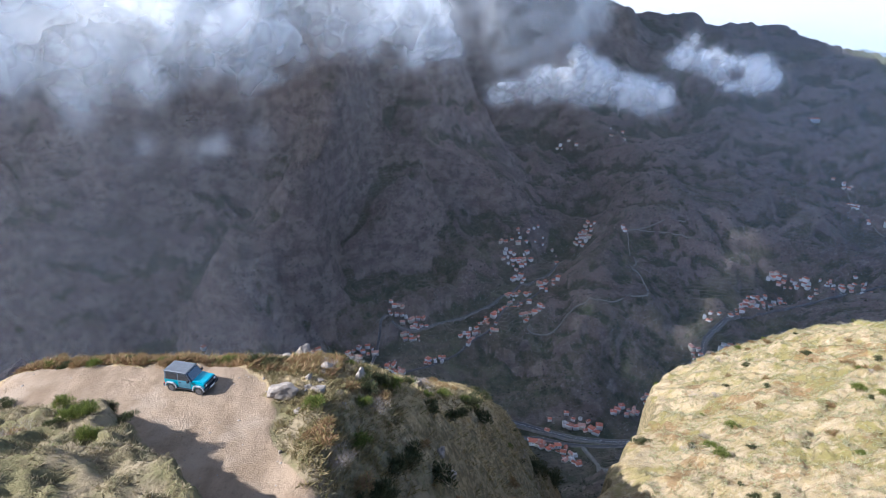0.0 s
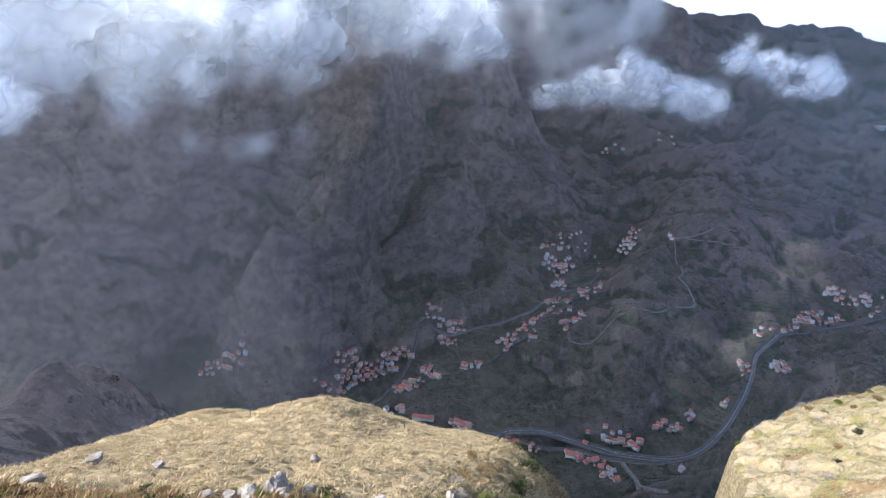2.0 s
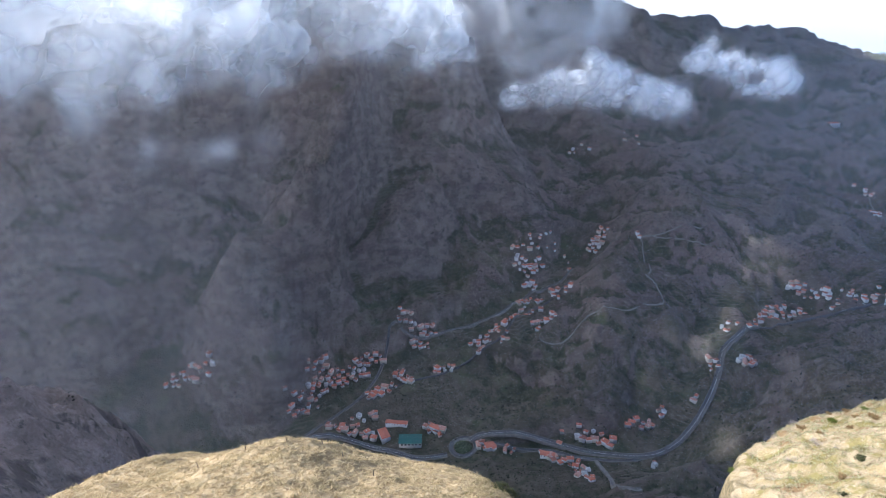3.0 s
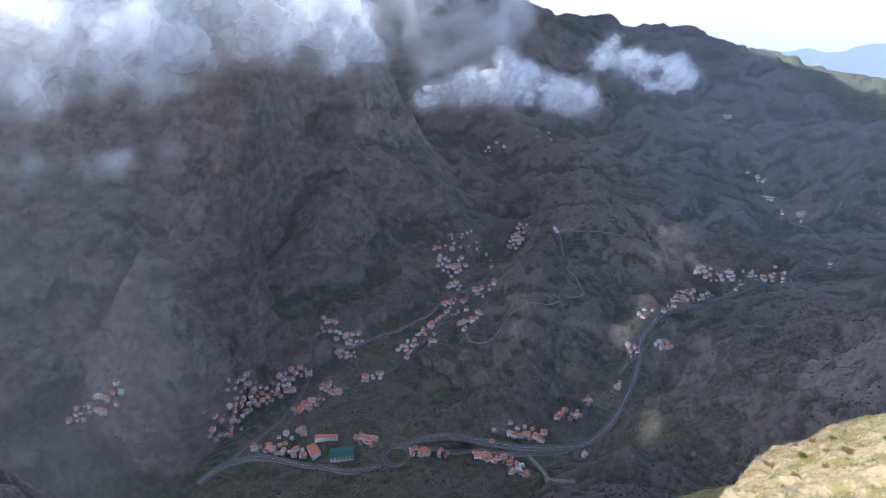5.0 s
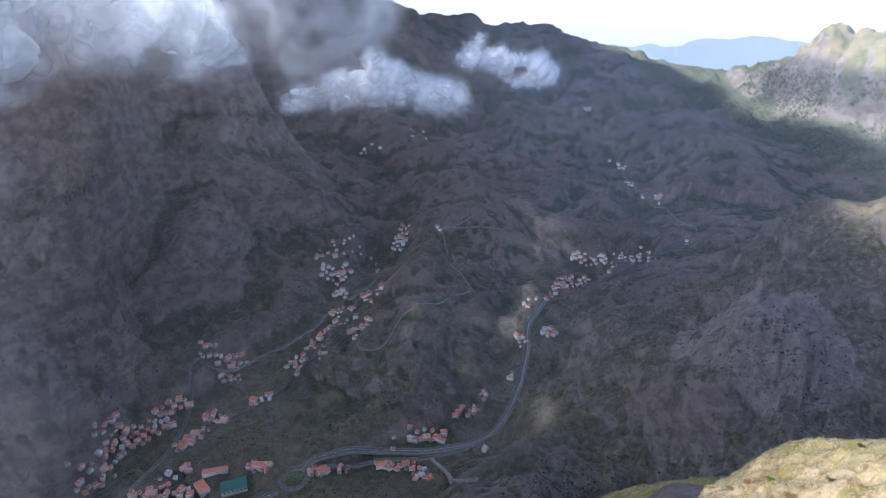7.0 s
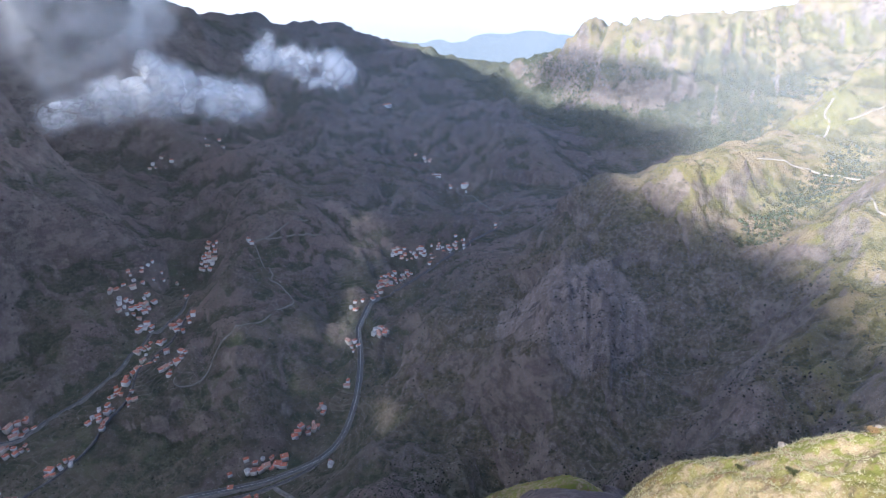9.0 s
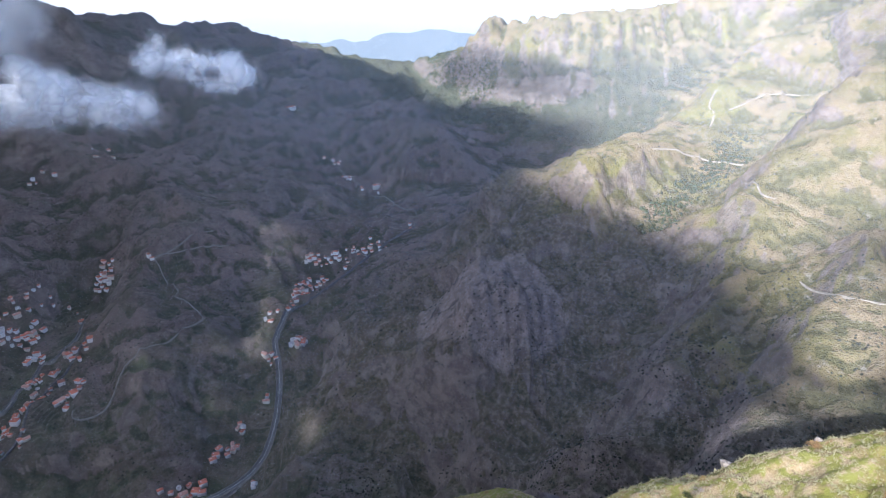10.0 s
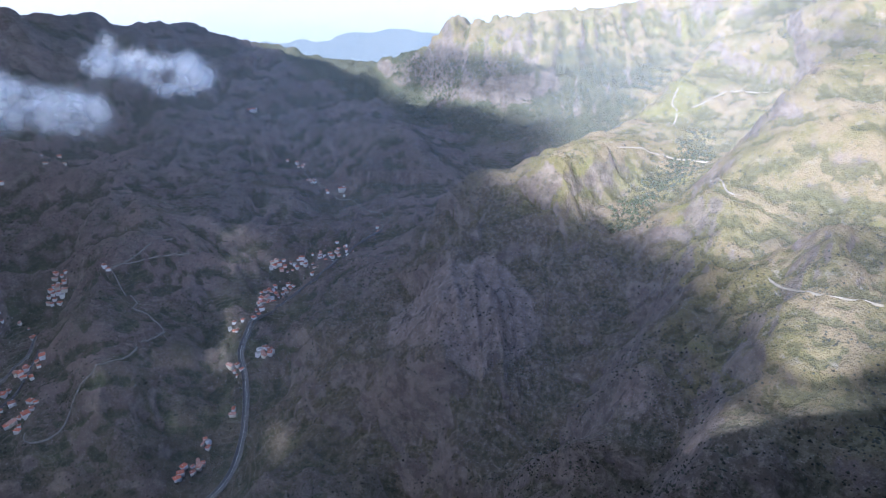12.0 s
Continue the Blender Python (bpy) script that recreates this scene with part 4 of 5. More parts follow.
def build_villages():
    """The houses nearest to the hill are things of their own, the rest of the villages one mass."""
    rnd = random.Random(12)
    used, plan = [], []
    for x0, y0, x1, y1, half, n in itertools.chain(*VILLAGES.values()):
        tries, n = 0, round(n * 1.25)
        while n > 0 and tries < 260:
            tries += 1
            k, side = rnd.random(), rnd.uniform(-1, 1) * half
            long = math.hypot(x1 - x0, y1 - y0) + 1e-6
            x = x0 + (x1 - x0) * k - (y1 - y0) / long * side
            y = y0 + (y1 - y0) * k + (x1 - x0) / long * side
            if any((x - u) ** 2 + (y - v) ** 2 < 9.0**2 for u, v in used):
                continue
            used.append((x, y))
            n -= 1
            plan.append((x, y, rnd.gauss(0, 22), rnd.choices(range(6), (30, 20, 18, 14, 12, 10))[0], rnd.uniform(0.62, 1.12), rnd.uniform(0.8, 1.15)))
    plan.sort(key=lambda p: (p[0] - 20) ** 2 + (p[1] - 70) ** 2)
    px, py = np.array([p[0] for p in plan]), np.array([p[1] for p in plan])
    z = land_height(px, py)
    turns = np.degrees(np.arctan2(land_height(px, py + 4) - z, land_height(px + 4, py) - z)) + 90
    vs, fs, mats, idx, base = [], [], [], [], 0
    for count, (x, y, skew, kind, s, wide) in enumerate(plan):
        m = pose(x, y, float(z[count]) + 0.8, 0, 0, float(turns[count]) + skew)
        if count < 300:
            ob = PROTOTYPES[count] if count < len(PROTOTYPES) else copy_thing(PROTOTYPES[kind], m)
            ob.matrix_basis = m
            ob.scale = (s, s * wide, s)
            continue
        m = m @ Matrix.Diagonal((s, s * wide, s, 1))
        for child in PROTOTYPES[kind].children:
            me = child.data
            if me.materials[0] not in mats:
                mats.append(me.materials[0])
            k = mats.index(me.materials[0])
            vs.extend(m @ (child.matrix_basis @ v.co) for v in me.vertices)
            for p in me.polygons:
                fs.append([q + base for q in p.vertices])
                idx.append(k)
            base += len(me.vertices)
    me = bpy.data.meshes.new("village_houses")
    me.from_pydata(vs, [], fs)
    for mat in mats:
        me.materials.append(mat)
    me.polygons.foreach_set("material_index", np.array(idx, np.int32))
    tagged(new("village_houses", me), "white rendered village houses with orange tiled roofs", "houses", kind="stuff")


build_villages()


def sports_hall():
    x, y = -82, 952
    z = float(land_height(np.array([x]), np.array([y]))[0]) + 2.5
    root = tagged(new("sports_hall"), "large hall with a flat dark green metal roof", "hall")
    root.matrix_basis = pose(x, y, z, 0, 0, 2)
    part("wall", joined("wall", [box(-22, -13, -10, 22, 13, 8)], WALLS["cream"]), root)
    v, f = hip_roof(44, 26, 8, 1.6, 0.8, True)
    part("roof", quads_and_tris("roof", v, f, plain_material("green_metal_roof", (0.035, 0.115, 0.10), 0.5, 0.12, 0.3)), root)
    for i in range(6):
        part("window", joined("window", [box(-18 + i * 7, -13.1, 3, -14 + i * 7, -12.95, 6)], MAT_PANE), root)
    court = tagged(new("sports_court", joined("sports_court", [box(-14, -7, -8, 14, 7, 0)], MAT_CONCRETE)), "grey concrete sports court beside the green hall", "court", kind="structure")
    court.matrix_basis = pose(-85, 976, z + 1.0, 0, 0, 2)
    plaza = tagged(new("plaza", mesh_of("plaza", *disc(13, 20), MAT_CONCRETE)), "round pale paved plaza by the roundabout", "plaza", kind="structure")
    plaza.matrix_basis = pose(-30, 945, z + 0.6, 0, 0, 0)
    isle = tagged(new("traffic_island", mesh_of("traffic_island", *disc(17, 24), MAT_LEAF)), "planted island inside the roundabout", "island", kind="structure")
    isle.matrix_basis = pose(22, 926, float(land_height(np.array([22.0]), np.array([926.0]))[0]) + 2.2, 0, 0, 0)


def long_house(x, y, w, d, h, turn, label):
    """A long tiled building with a row of windows."""
    z = float(land_height(np.array([float(x)]), np.array([float(y)]))[0]) + 2.0
    root = tagged(new("house"), label, "house", "large village buildings")
    root.matrix_basis = pose(x, y, z, 0, 0, turn)
    part("wall", joined("wall", [box(-w / 2, -d / 2, -9, w / 2, d / 2, h)], WALLS["white"]), root)
    v, f = hip_roof(w, d, h, 2.6, 0.7, False)
    part("roof", quads_and_tris("roof", v, f, ROOFS["orange"]), root)
    n = int(w / 5)
    for i in range(n):
        x0 = (i + 0.5) * w / n - w / 2
        part("window", joined("window", [box(x0 - 0.9, -d / 2 - 0.08, 1.5, x0 + 0.9, -d / 2 + 0.04, 3.4)], MAT_PANE), root)
    return root


long_house(-136, 970, 30, 17, 6, 115, "large hall with an orange tiled roof beside the main road")
long_house(-112, 990, 44, 10, 5, -6, "long low building with an orange tiled roof")
long_house(-34, 975, 24, 11, 7, -30, "two-storey house with an orange tiled roof by the plaza")
long_house(73, 925, 20, 15, 6, 20, "square house with an orange tiled roof by the roundabout")
long_house(179, 902, 26, 12, 5, -12, "long house with an orange tiled roof below the road")
long_house(1249, 2014, 46, 15, 6, 8, "lone large house with a red tiled roof high on the slope")
long_house(1178, 1460, 24, 12, 6, -20, "white house with a red roof on the far slope")


def disc(r, n):
    a = np.linspace(0, 2 * math.pi, n, endpoint=False)
    top = np.column_stack([r * np.cos(a), r * np.sin(a), 0 * a])
    v = np.concatenate([top, top - [0, 0, 8], [[0, 0, 0.3]]])
    i = np.arange(n)
    j = (i + 1) % n
    f = np.concatenate([np.column_stack([i, i + n, j + n, j]), np.column_stack([i, j, np.full(n, 2 * n), np.full(n, 2 * n)])])
    return v, f


sports_hall()


# ---------------------------------------------------------------- visible clouds
def droplets(blobs, label, seed, size, layers, material, core=0.0):
    """A cloud of overlapping soft puffs, dense inside and torn at its rim, round a closed core. blobs: x, y, z, radius, flatness."""
    rnd = np.random.default_rng(seed)
    pts = []
    for x, y, z, r, flat in blobs:
        n = int(layers * r * r * flat / (size * size * 0.5))
        p = rnd.normal(size=(n, 3))
        p *= (rnd.random(n) ** 0.4 / np.linalg.norm(p, axis=1))[:, None]
        q = p * [r, r, r * flat] + [x, y, z]
        torn = fbm(q[:, 0] / 70, q[:, 2] / 45 + q[:, 1] / 140, 3, seed + 7)
        keep = rnd.random(n) < np.clip(1.3 - 0.9 * np.linalg.norm(p, axis=1) + 1.3 * torn, 0.1, 1)
        pts.append(q[keep])
    c = np.concatenate(pts)
    s = size * rnd.uniform(0.55, 1.3, len(c))[:, None]
    # the puffs spread along the slope, turned to the valley and the sun
    n = np.array([20, 70, 0]) - c
    n = n / np.linalg.norm(n, axis=1)[:, None] + 0.75 * np.array(SUN_DIR) + rnd.normal(size=(len(c), 3)) * 0.12
    n /= np.linalg.norm(n, axis=1)[:, None]
    a = np.cross(n, rnd.normal(size=(len(c), 3)))
    a /= np.linalg.norm(a, axis=1)[:, None]
    b = np.cross(n, a)
    rim = [c + (a * math.cos(t) + b * math.sin(t)) * s * rnd.uniform(0.75, 1.25, (len(c), 1)) for t in np.arange(10) * math.pi / 5]
    v = np.stack([c, *rim], 1).reshape(-1, 3)
    k = np.arange(len(c)) * 11
    f = np.concatenate([np.column_stack([k, k + 1 + i, k + 1 + (i + 1) % 10]) for i in range(10)])
    kernel = np.ones(len(v))
    kernel.reshape(-1, 11)[:, 1:] = 0
    if core:
        u, w = np.meshgrid(np.linspace(0, math.pi, 22), np.arange(40) * math.pi / 20, indexing="ij")
        for x, y, z, r, flat in blobs:
            p = np.stack([np.sin(u) * np.cos(w), np.sin(u) * np.sin(w), np.cos(u)], -1)
            q = p * [r, r, r * flat] * core + [x, y + 0.35 * r, z + 0.1 * r]
            lump = 1 + 0.22 * fbm(q[..., 0] / 60 + q[..., 1] / 90, q[..., 2] / 45, 4, seed + 3)
            q = (q - [x, y, z]) * lump[..., None] + [x, y, z]
            g = grid_faces(22, 40, True)
            f = np.concatenate([f, g[:, [0, 1, 2]] + len(v), g[:, [0, 2, 3]] + len(v)])
            v = np.concatenate([v, q.reshape(-1, 3)])
            kernel = np.concatenate([kernel, np.full(q.size // 3, 2.0)])
    me = mesh_of("cloud", v, f, material, True)
    d = me.attributes.new("puff", "FLOAT", "POINT")
    d.data.foreach_set("value", kernel.astype(np.float32))
    return tagged(new("cloud", me), label, "cloud", kind="stuff")


droplets([(-540, 1081, 10, 175, 0.85), (-430, 1114, -35, 140, 0.8), (-345, 1167, -92, 90, 0.75), (-575, 1043, -105, 110, 0.7), (-640, 850, -10, 135, 0.8), (-330, 1200, 20, 110, 0.7)], "bright white cloud hanging on the mountain face", 1, 66, 16, MAT_BULGE, 0.78)
droplets([(-180, 1333, -20, 125, 0.85), (-85, 1343, -46, 112, 0.85), (-20, 1360, -96, 66, 0.75), (-300, 1300, 0, 110, 0.7)], "white cloud bulging over the mountain rib", 2, 60, 16, MAT_BULGE, 0.78)
droplets([(215, 1531, -35, 130, 0.9), (120, 1500, -15, 110, 0.9), (330, 1600, -50, 90, 0.9), (160, 1510, -110, 80, 0.8)], "thin pale cloud veil below the crest", 3, 80, 30, MAT_WISP)
droplets([(170, 1668, -243, 44, 0.35), (250, 1658, -232, 60, 0.45), (330, 1645, -214, 66, 0.7), (400, 1630, -220, 64, 0.6), (470, 1612, -242, 62, 0.45), (545, 1591, -256, 54, 0.5), (360, 1640, -175, 30, 0.9)], "long white cloud strip in front of the far slope", 4, 50, 28, MAT_PUFF, 0.42)
droplets([(625, 1610, -148, 44, 0.7), (690, 1590, -170, 42, 0.7), (735, 1575, -188, 42, 0.9), (785, 1539, -200, 42, 0.8)], "small torn white cloud before the far slope", 5, 42, 16, MAT_PUFF)
droplets([(-195, 1316, -200, 22, 0.9), (-418, 1034, -250, 42, 0.5), (-514, 848, -172, 40, 0.45), (-470, 900, -215, 24, 0.5), (-330, 1050, -245, 30, 0.4)], "faint torn wisps of cloud on the mountain face", 6, 36, 14, MAT_WISP)
droplets([(-567, 695, -124, 32, 0.8)], "small bright cloud puff over the valley", 7, 30, 22, MAT_PUFF)


def haze_sheet(radius, az0, az1, low, high, material, label):
    """A curtain of thin haze across the valley, fading out to all its rims."""
    az, u = np.radians(np.linspace(az0, az1, 50)), np.linspace(0, 1, 24)
    uu, aa = np.meshgrid(u, az, indexing="ij")
    v = np.stack([20 + radius * np.sin(aa), 70 + radius * np.cos(aa), low + (high - low) * uu], -1).reshape(-1, 3)
    me = mesh_of("haze", v, grid_faces(24, 50), material, True)
    k = np.linspace(0, 1, 50)[None] + 0 * uu
    d = me.attributes.new("puff", "FLOAT", "POINT")
    d.data.foreach_set("value", (smooth(0, 0.25, k) * smooth(1, 0.75, k) * smooth(0, 0.3, uu) * smooth(1, 0.7, uu)).astype(np.float32).ravel())
    return tagged(new("haze", me), label, "haze", kind="stuff")


for radius, az0, az1, low, high in ((620, -60, 110, -700, 60), (930, -60, 110, -800, 80), (1500, 5, 110, -650, 120), (1950, 5, 110, -650, 160)):
    haze_sheet(radius, az0, az1, low, high, MAT_HAZE, "thin blue haze hanging in the valley")
haze_sheet(780, -62, -14, -800, 40, MAT_MIST, "grey haze under the cloud edge")
haze_sheet(1250, 24, 105, -620, 200, MAT_GLOW, "sunlit haze below the pass")
haze_sheet(520, 40, 118, -480, 140, MAT_GLOW, "sunlit haze over the eastern slope")
haze_sheet(1720, 22, 105, -520, 240, MAT_GLOW, "sunlit haze below the pass")


# ---------------------------------------------------------------- shrubs and woods of the far slopes
def blobs(name, label, x, y, size, tall, material, seed, category):
    """Many small uneven crowns on the land, each a ragged knob of leaves."""
    rnd = np.random.default_rng(seed)
    o = np.array([(1, 0, 0), (0.3, 0.95, 0), (-0.8, 0.6, 0), (-0.8, -0.6, 0), (0.3, -0.95, 0), (0.1, 0.1, 1), (0, 0, -0.5)], float)
    f0 = np.array([(0, 1, 5), (1, 2, 5), (2, 3, 5), (3, 4, 5), (4, 0, 5), (1, 0, 6), (2, 1, 6), (3, 2, 6), (4, 3, 6), (0, 4, 6)])
    a = rnd.uniform(0, 2 * math.pi, len(x))
    ca, sa = np.cos(a)[:, None], np.sin(a)[:, None]
    q = o[None] * (1 + 0.35 * rnd.normal(size=(len(x), 7, 1)))
    q = np.stack([q[..., 0] * ca - q[..., 1] * sa, q[..., 0] * sa + q[..., 1] * ca, q[..., 2] * tall], -1) * size[:, None, None]
    v = q + np.column_stack([x, y, land_height(x, y) + 0.15 * size * tall])[:, None]
    f = (f0[None] + 7 * np.arange(len(x))[:, None, None]).reshape(-1, 3)
    return tagged(new(name, mesh_of(name, v.reshape(-1, 3), f, material)), label, category, kind="stuff")


def grow_scrub():
    rnd = np.random.default_rng(17)
    n = 60000
    az, r = np.radians(rnd.uniform(-44, 92, n)), 450 + 1900 * rnd.random(n) ** 1.3
    x, y = 20 + r * np.sin(az), 70 + r * np.cos(az)
    keep = rnd.random(n) < np.clip(0.45 + 1.1 * fbm(x / 110, y / 110, 4, 29), 0.04, 1) * (1 - 0.6 * smooth(850, 1250, x))
    x, y, r = x[keep], y[keep], r[keep]
    blobs("scrub", "dark shrubs dotted over the mountain slopes", x, y, rnd.uniform(0.7, 1.9, len(x)) * (0.75 + r / 2000), 0.9, MAT_SHRUB, 18, "shrubs")
    n = 24000
    x, y = rnd.uniform(1560, 2080, n), rnd.uniform(820, 1950, n)
    z = land_height(x, y)
    keep = (z > -500) & (z < -235) & (rnd.random(n) < np.clip(0.75 + 1.0 * fbm(x / 160, y / 160, 3, 37), 0, 1))
    x, y = x[keep], y[keep]
    blobs("forest", "dense conifer wood on the steep slope below the pass", x, y, rnd.uniform(2.0, 3.6, len(x)), 1.7, MAT_WOOD, 19, "forest")
    n = 2600
    x, y = rnd.uniform(1050, 1520, n), rnd.uniform(420, 640, n)
    keep = np.abs(y - 520 - 0.02 * (x - 1100) - 25 * vnoise(x / 90, x * 0, 4)) < 42 * rnd.random(n) + 8
    x, y = x[keep], y[keep]
    blobs("forest", "green trees filling the gully on the sunny slope", x, y, rnd.uniform(2.2, 4.2, len(x)), 1.2, MAT_WOOD, 20, "forest")


MAT_SHRUB = plain_material("mountain_shrub", (0.048, 0.052, 0.034), 0.95, 0.5, 0.03)
MAT_WOOD = plain_material("conifer_crowns", (0.062, 0.070, 0.040), 0.95, 0.3, 0.05)
grow_scrub()


# ---------------------------------------------------------------- near things: the car
def ground_z(x, y):
    return float(spurs_height(np.array([float(x)]), np.array([float(y)]))[0])


MAT_BLUE = plain_material("turquoise_car_paint", (0.010, 0.25, 0.31), 0.28, 0.04, 2.0, 0.35, 0.6)
MAT_SIDE = plain_material("dusty_blue_car_side", (0.075, 0.17, 0.21), 0.5, 0.2, 3.0, 0.2, 0.4)
MAT_CARGREY = plain_material("dusty_grey_car_paint", (0.10, 0.105, 0.11), 0.5, 0.12, 3.0, 0.2, 0.5)
MAT_PLASTIC = plain_material("black_plastic", (0.018, 0.018, 0.02), 0.6, 0.2, 8.0)
MAT_FLARE = plain_material("dusty_plastic_flare", (0.30, 0.29, 0.28), 0.7, 0.15, 6.0)
MAT_TYRE = plain_material("dusty_tyre_rubber", (0.045, 0.04, 0.036), 0.9, 0.3, 6.0)
MAT_RIM = plain_material("dark_alloy", (0.16, 0.16, 0.16), 0.4, 0.1, 5.0, 0.7)
MAT_GLASS = plain_material("dark_car_glass", (0.02, 0.024, 0.028), 0.06, 0.1, 2.0, 0.0, 0.8)
MAT_LAMP = plain_material("headlight_glass", (0.75, 0.76, 0.75), 0.12, 0.05, 4.0, 0.0, 0.8)
MAT_PLATE = plain_material("white_plate", (0.72, 0.72, 0.70), 0.5, 0.05, 4.0)
MAT_REDLAMP = plain_material("red_tail_lamp", (0.35, 0.02, 0.015), 0.2, 0.1, 4.0)


def bm_part(name, bm, material, parent, label="", bevel=0.0, smooth_shade=False):
    if bevel:
        bmesh.ops.bevel(bm, geom=bm.edges[:], offset=bevel, segments=2, affect="EDGES", profile=0.6)
    me = bpy.data.meshes.new(name)
    bmesh.ops.recalc_face_normals(bm, faces=bm.faces)
    bm.to_mesh(me)
    bm.free()
    if smooth_shade:
        me.polygons.foreach_set("use_smooth", np.ones(len(me.polygons), dtype=bool))
    me.materials.append(material)
    return part(name, me, parent, label)


def prism(points, y0, y1, y0b=None, y1b=None):
    """A solid from a side profile (x, z) between two widths; the second pair is for points above the first half."""
    bm = bmesh.new()
    a = [bm.verts.new((x, y0, z)) for x, z in points]
    b = [bm.verts.new((x, y1, z)) for x, z in points]
    bm.faces.new(a)
    bm.faces.new(b[::-1])
    n = len(points)
    for i in range(n):
        bm.faces.new((a[i], b[i], b[(i + 1) % n], a[(i + 1) % n]))
    return bm


def hexa(corners):
    bm = bmesh.new()
    v = [bm.verts.new(c) for c in corners]
    for f in ((0, 3, 2, 1), (4, 5, 6, 7), (0, 1, 5, 4), (1, 2, 6, 5), (2, 3, 7, 6), (3, 0, 4, 7)):
        bm.faces.new([v[i] for i in f])
    return bm


def block(x0, y0, z0, x1, y1, z1):
    return hexa([(x0, y0, z0), (x1, y0, z0), (x1, y1, z0), (x0, y1, z0), (x0, y0, z1), (x1, y0, z1), (x1, y1, z1), (x0, y1, z1)])


def ring_solid(profile, n, axis_y=0.0):
    """A solid of revolution about the y axis from (radius, y) pairs."""
    bm = bmesh.new()
    rings = []
    for r, y in profile:
        rings.append([bm.verts.new((r * math.cos(2 * math.pi * i / n), y + axis_y, r * math.sin(2 * math.pi * i / n))) for i in range(n)])
    for a, b in zip(rings[:-1], rings[1:]):
        for i in range(n):
            bm.faces.new((a[i], a[(i + 1) % n], b[(i + 1) % n], b[i]))
    bm.faces.new(rings[0][::-1])
    bm.faces.new(rings[-1])
    return bm


def build_car():
    root = tagged(new("car"), "small boxy turquoise off-road car with dusty grey roof on dirt", "car")
    body = [(-1.60, 0.46), (-1.62, 1.03), (0.62, 1.05), (0.64, 1.0), (1.60, 0.96), (1.64, 0.52), (1.50, 0.40), (-1.45, 0.40)]
    bm_part("body", prism(body, -0.73, 0.73), MAT_BLUE, root, "turquoise painted body", 0.035)
    bm_part("hood", hexa([(0.62, -0.66, 0.98), (1.60, -0.62, 0.93), (1.60, 0.62, 0.93), (0.62, 0.66, 0.98), (0.60, -0.64, 1.085), (1.56, -0.60, 1.02), (1.56, 0.60, 1.02), (0.60, 0.64, 1.085)]), MAT_BLUE, root, "turquoise clamshell hood", 0.03)
    cab = [(-1.60, -0.72, 1.02), (0.62, -0.72, 1.02), (0.62, 0.72, 1.02), (-1.60, 0.72, 1.02), (-1.55, -0.65, 1.64), (0.26, -0.65, 1.64), (0.26, 0.65, 1.64), (-1.55, 0.65, 1.64)]
    bm_part("cabin", hexa(cab), MAT_CARGREY, root, "upright cabin with dark pillars", 0.03)
    roof = bm_part("roof", hexa([(-1.60, -0.69, 1.64), (0.30, -0.69, 1.64), (0.30, 0.69, 1.64), (-1.60, 0.69, 1.64), (-1.57, -0.64, 1.72), (0.24, -0.64, 1.72), (0.24, 0.64, 1.72), (-1.57, 0.64, 1.72)]), MAT_CARGREY, root, "dusty grey roof", 0.02)
    for y in (-0.42, -0.14, 0.14, 0.42):
        bm_part("roof_rib", block(-1.5, y - 0.03, 1.715, 0.15, y + 0.03, 1.735), MAT_CARGREY, roof)
    for y in (-0.67, 0.67):
        bm_part("rain_gutter", block(-1.58, y - 0.02, 1.64, 0.28, y + 0.02, 1.68), MAT_PLASTIC, roof)
    bm_part("windscreen", hexa([(0.615, -0.62, 1.08), (0.645, -0.62, 1.08), (0.645, 0.62, 1.08), (0.615, 0.62, 1.08), (0.30, -0.57, 1.60), (0.33, -0.57, 1.60), (0.33, 0.57, 1.60), (0.30, 0.57, 1.60)]), MAT_GLASS, root, "dark windscreen")
    bm_part("rear_window", hexa([(-1.62, -0.55, 1.12), (-1.59, -0.55, 1.12), (-1.59, 0.55, 1.12), (-1.62, 0.55, 1.12), (-1.585, -0.52, 1.56), (-1.555, -0.52, 1.56), (-1.555, 0.52, 1.56), (-1.585, 0.52, 1.56)]), MAT_GLASS, root)
    for s in (-1, 1):
        for x0, x1, x2, x3 in ((-0.42, 0.50, 0.22, -0.42), (-1.46, -0.54, -0.54, -1.42)):
            bm_part("side_window", hexa([(x0, s * 0.715, 1.10), (x1, s * 0.715, 1.10), (x1, s * 0.735, 1.10), (x0, s * 0.735, 1.10), (x3, s * 0.655, 1.57), (x2, s * 0.655, 1.57), (x2, s * 0.672, 1.57), (x3, s * 0.672, 1.57)]), MAT_GLASS, root)
        door = bm_part("door", block(-0.46, s * 0.735 - 0.012, 0.48, 0.52, s * 0.735 + 0.012, 1.02), MAT_SIDE, root, "dusty blue-grey door", 0.008)
        bm_part("door_handle", block(-0.38, s * 0.755 - 0.02, 0.90, -0.22, s * 0.755 + 0.02, 0.94), MAT_PLASTIC, door)
        bm_part("sill", block(-0.75, s * 0.74 - 0.04, 0.36, 0.75, s * 0.74 + 0.04, 0.46), MAT_PLASTIC, root)
        bm_part("mirror", block(0.42, s * 0.86 - 0.10, 1.08, 0.54, s * 0.86 + 0.08, 1.26), MAT_PLASTIC, root, "black door mirror", 0.02)
        lamp = bm_part("headlight", ring_solid([(0.095, -0.03), (0.10, 0.0), (0.085, 0.035), (0.03, 0.05)], 16), MAT_LAMP, root, "round clear headlight", 0, True)
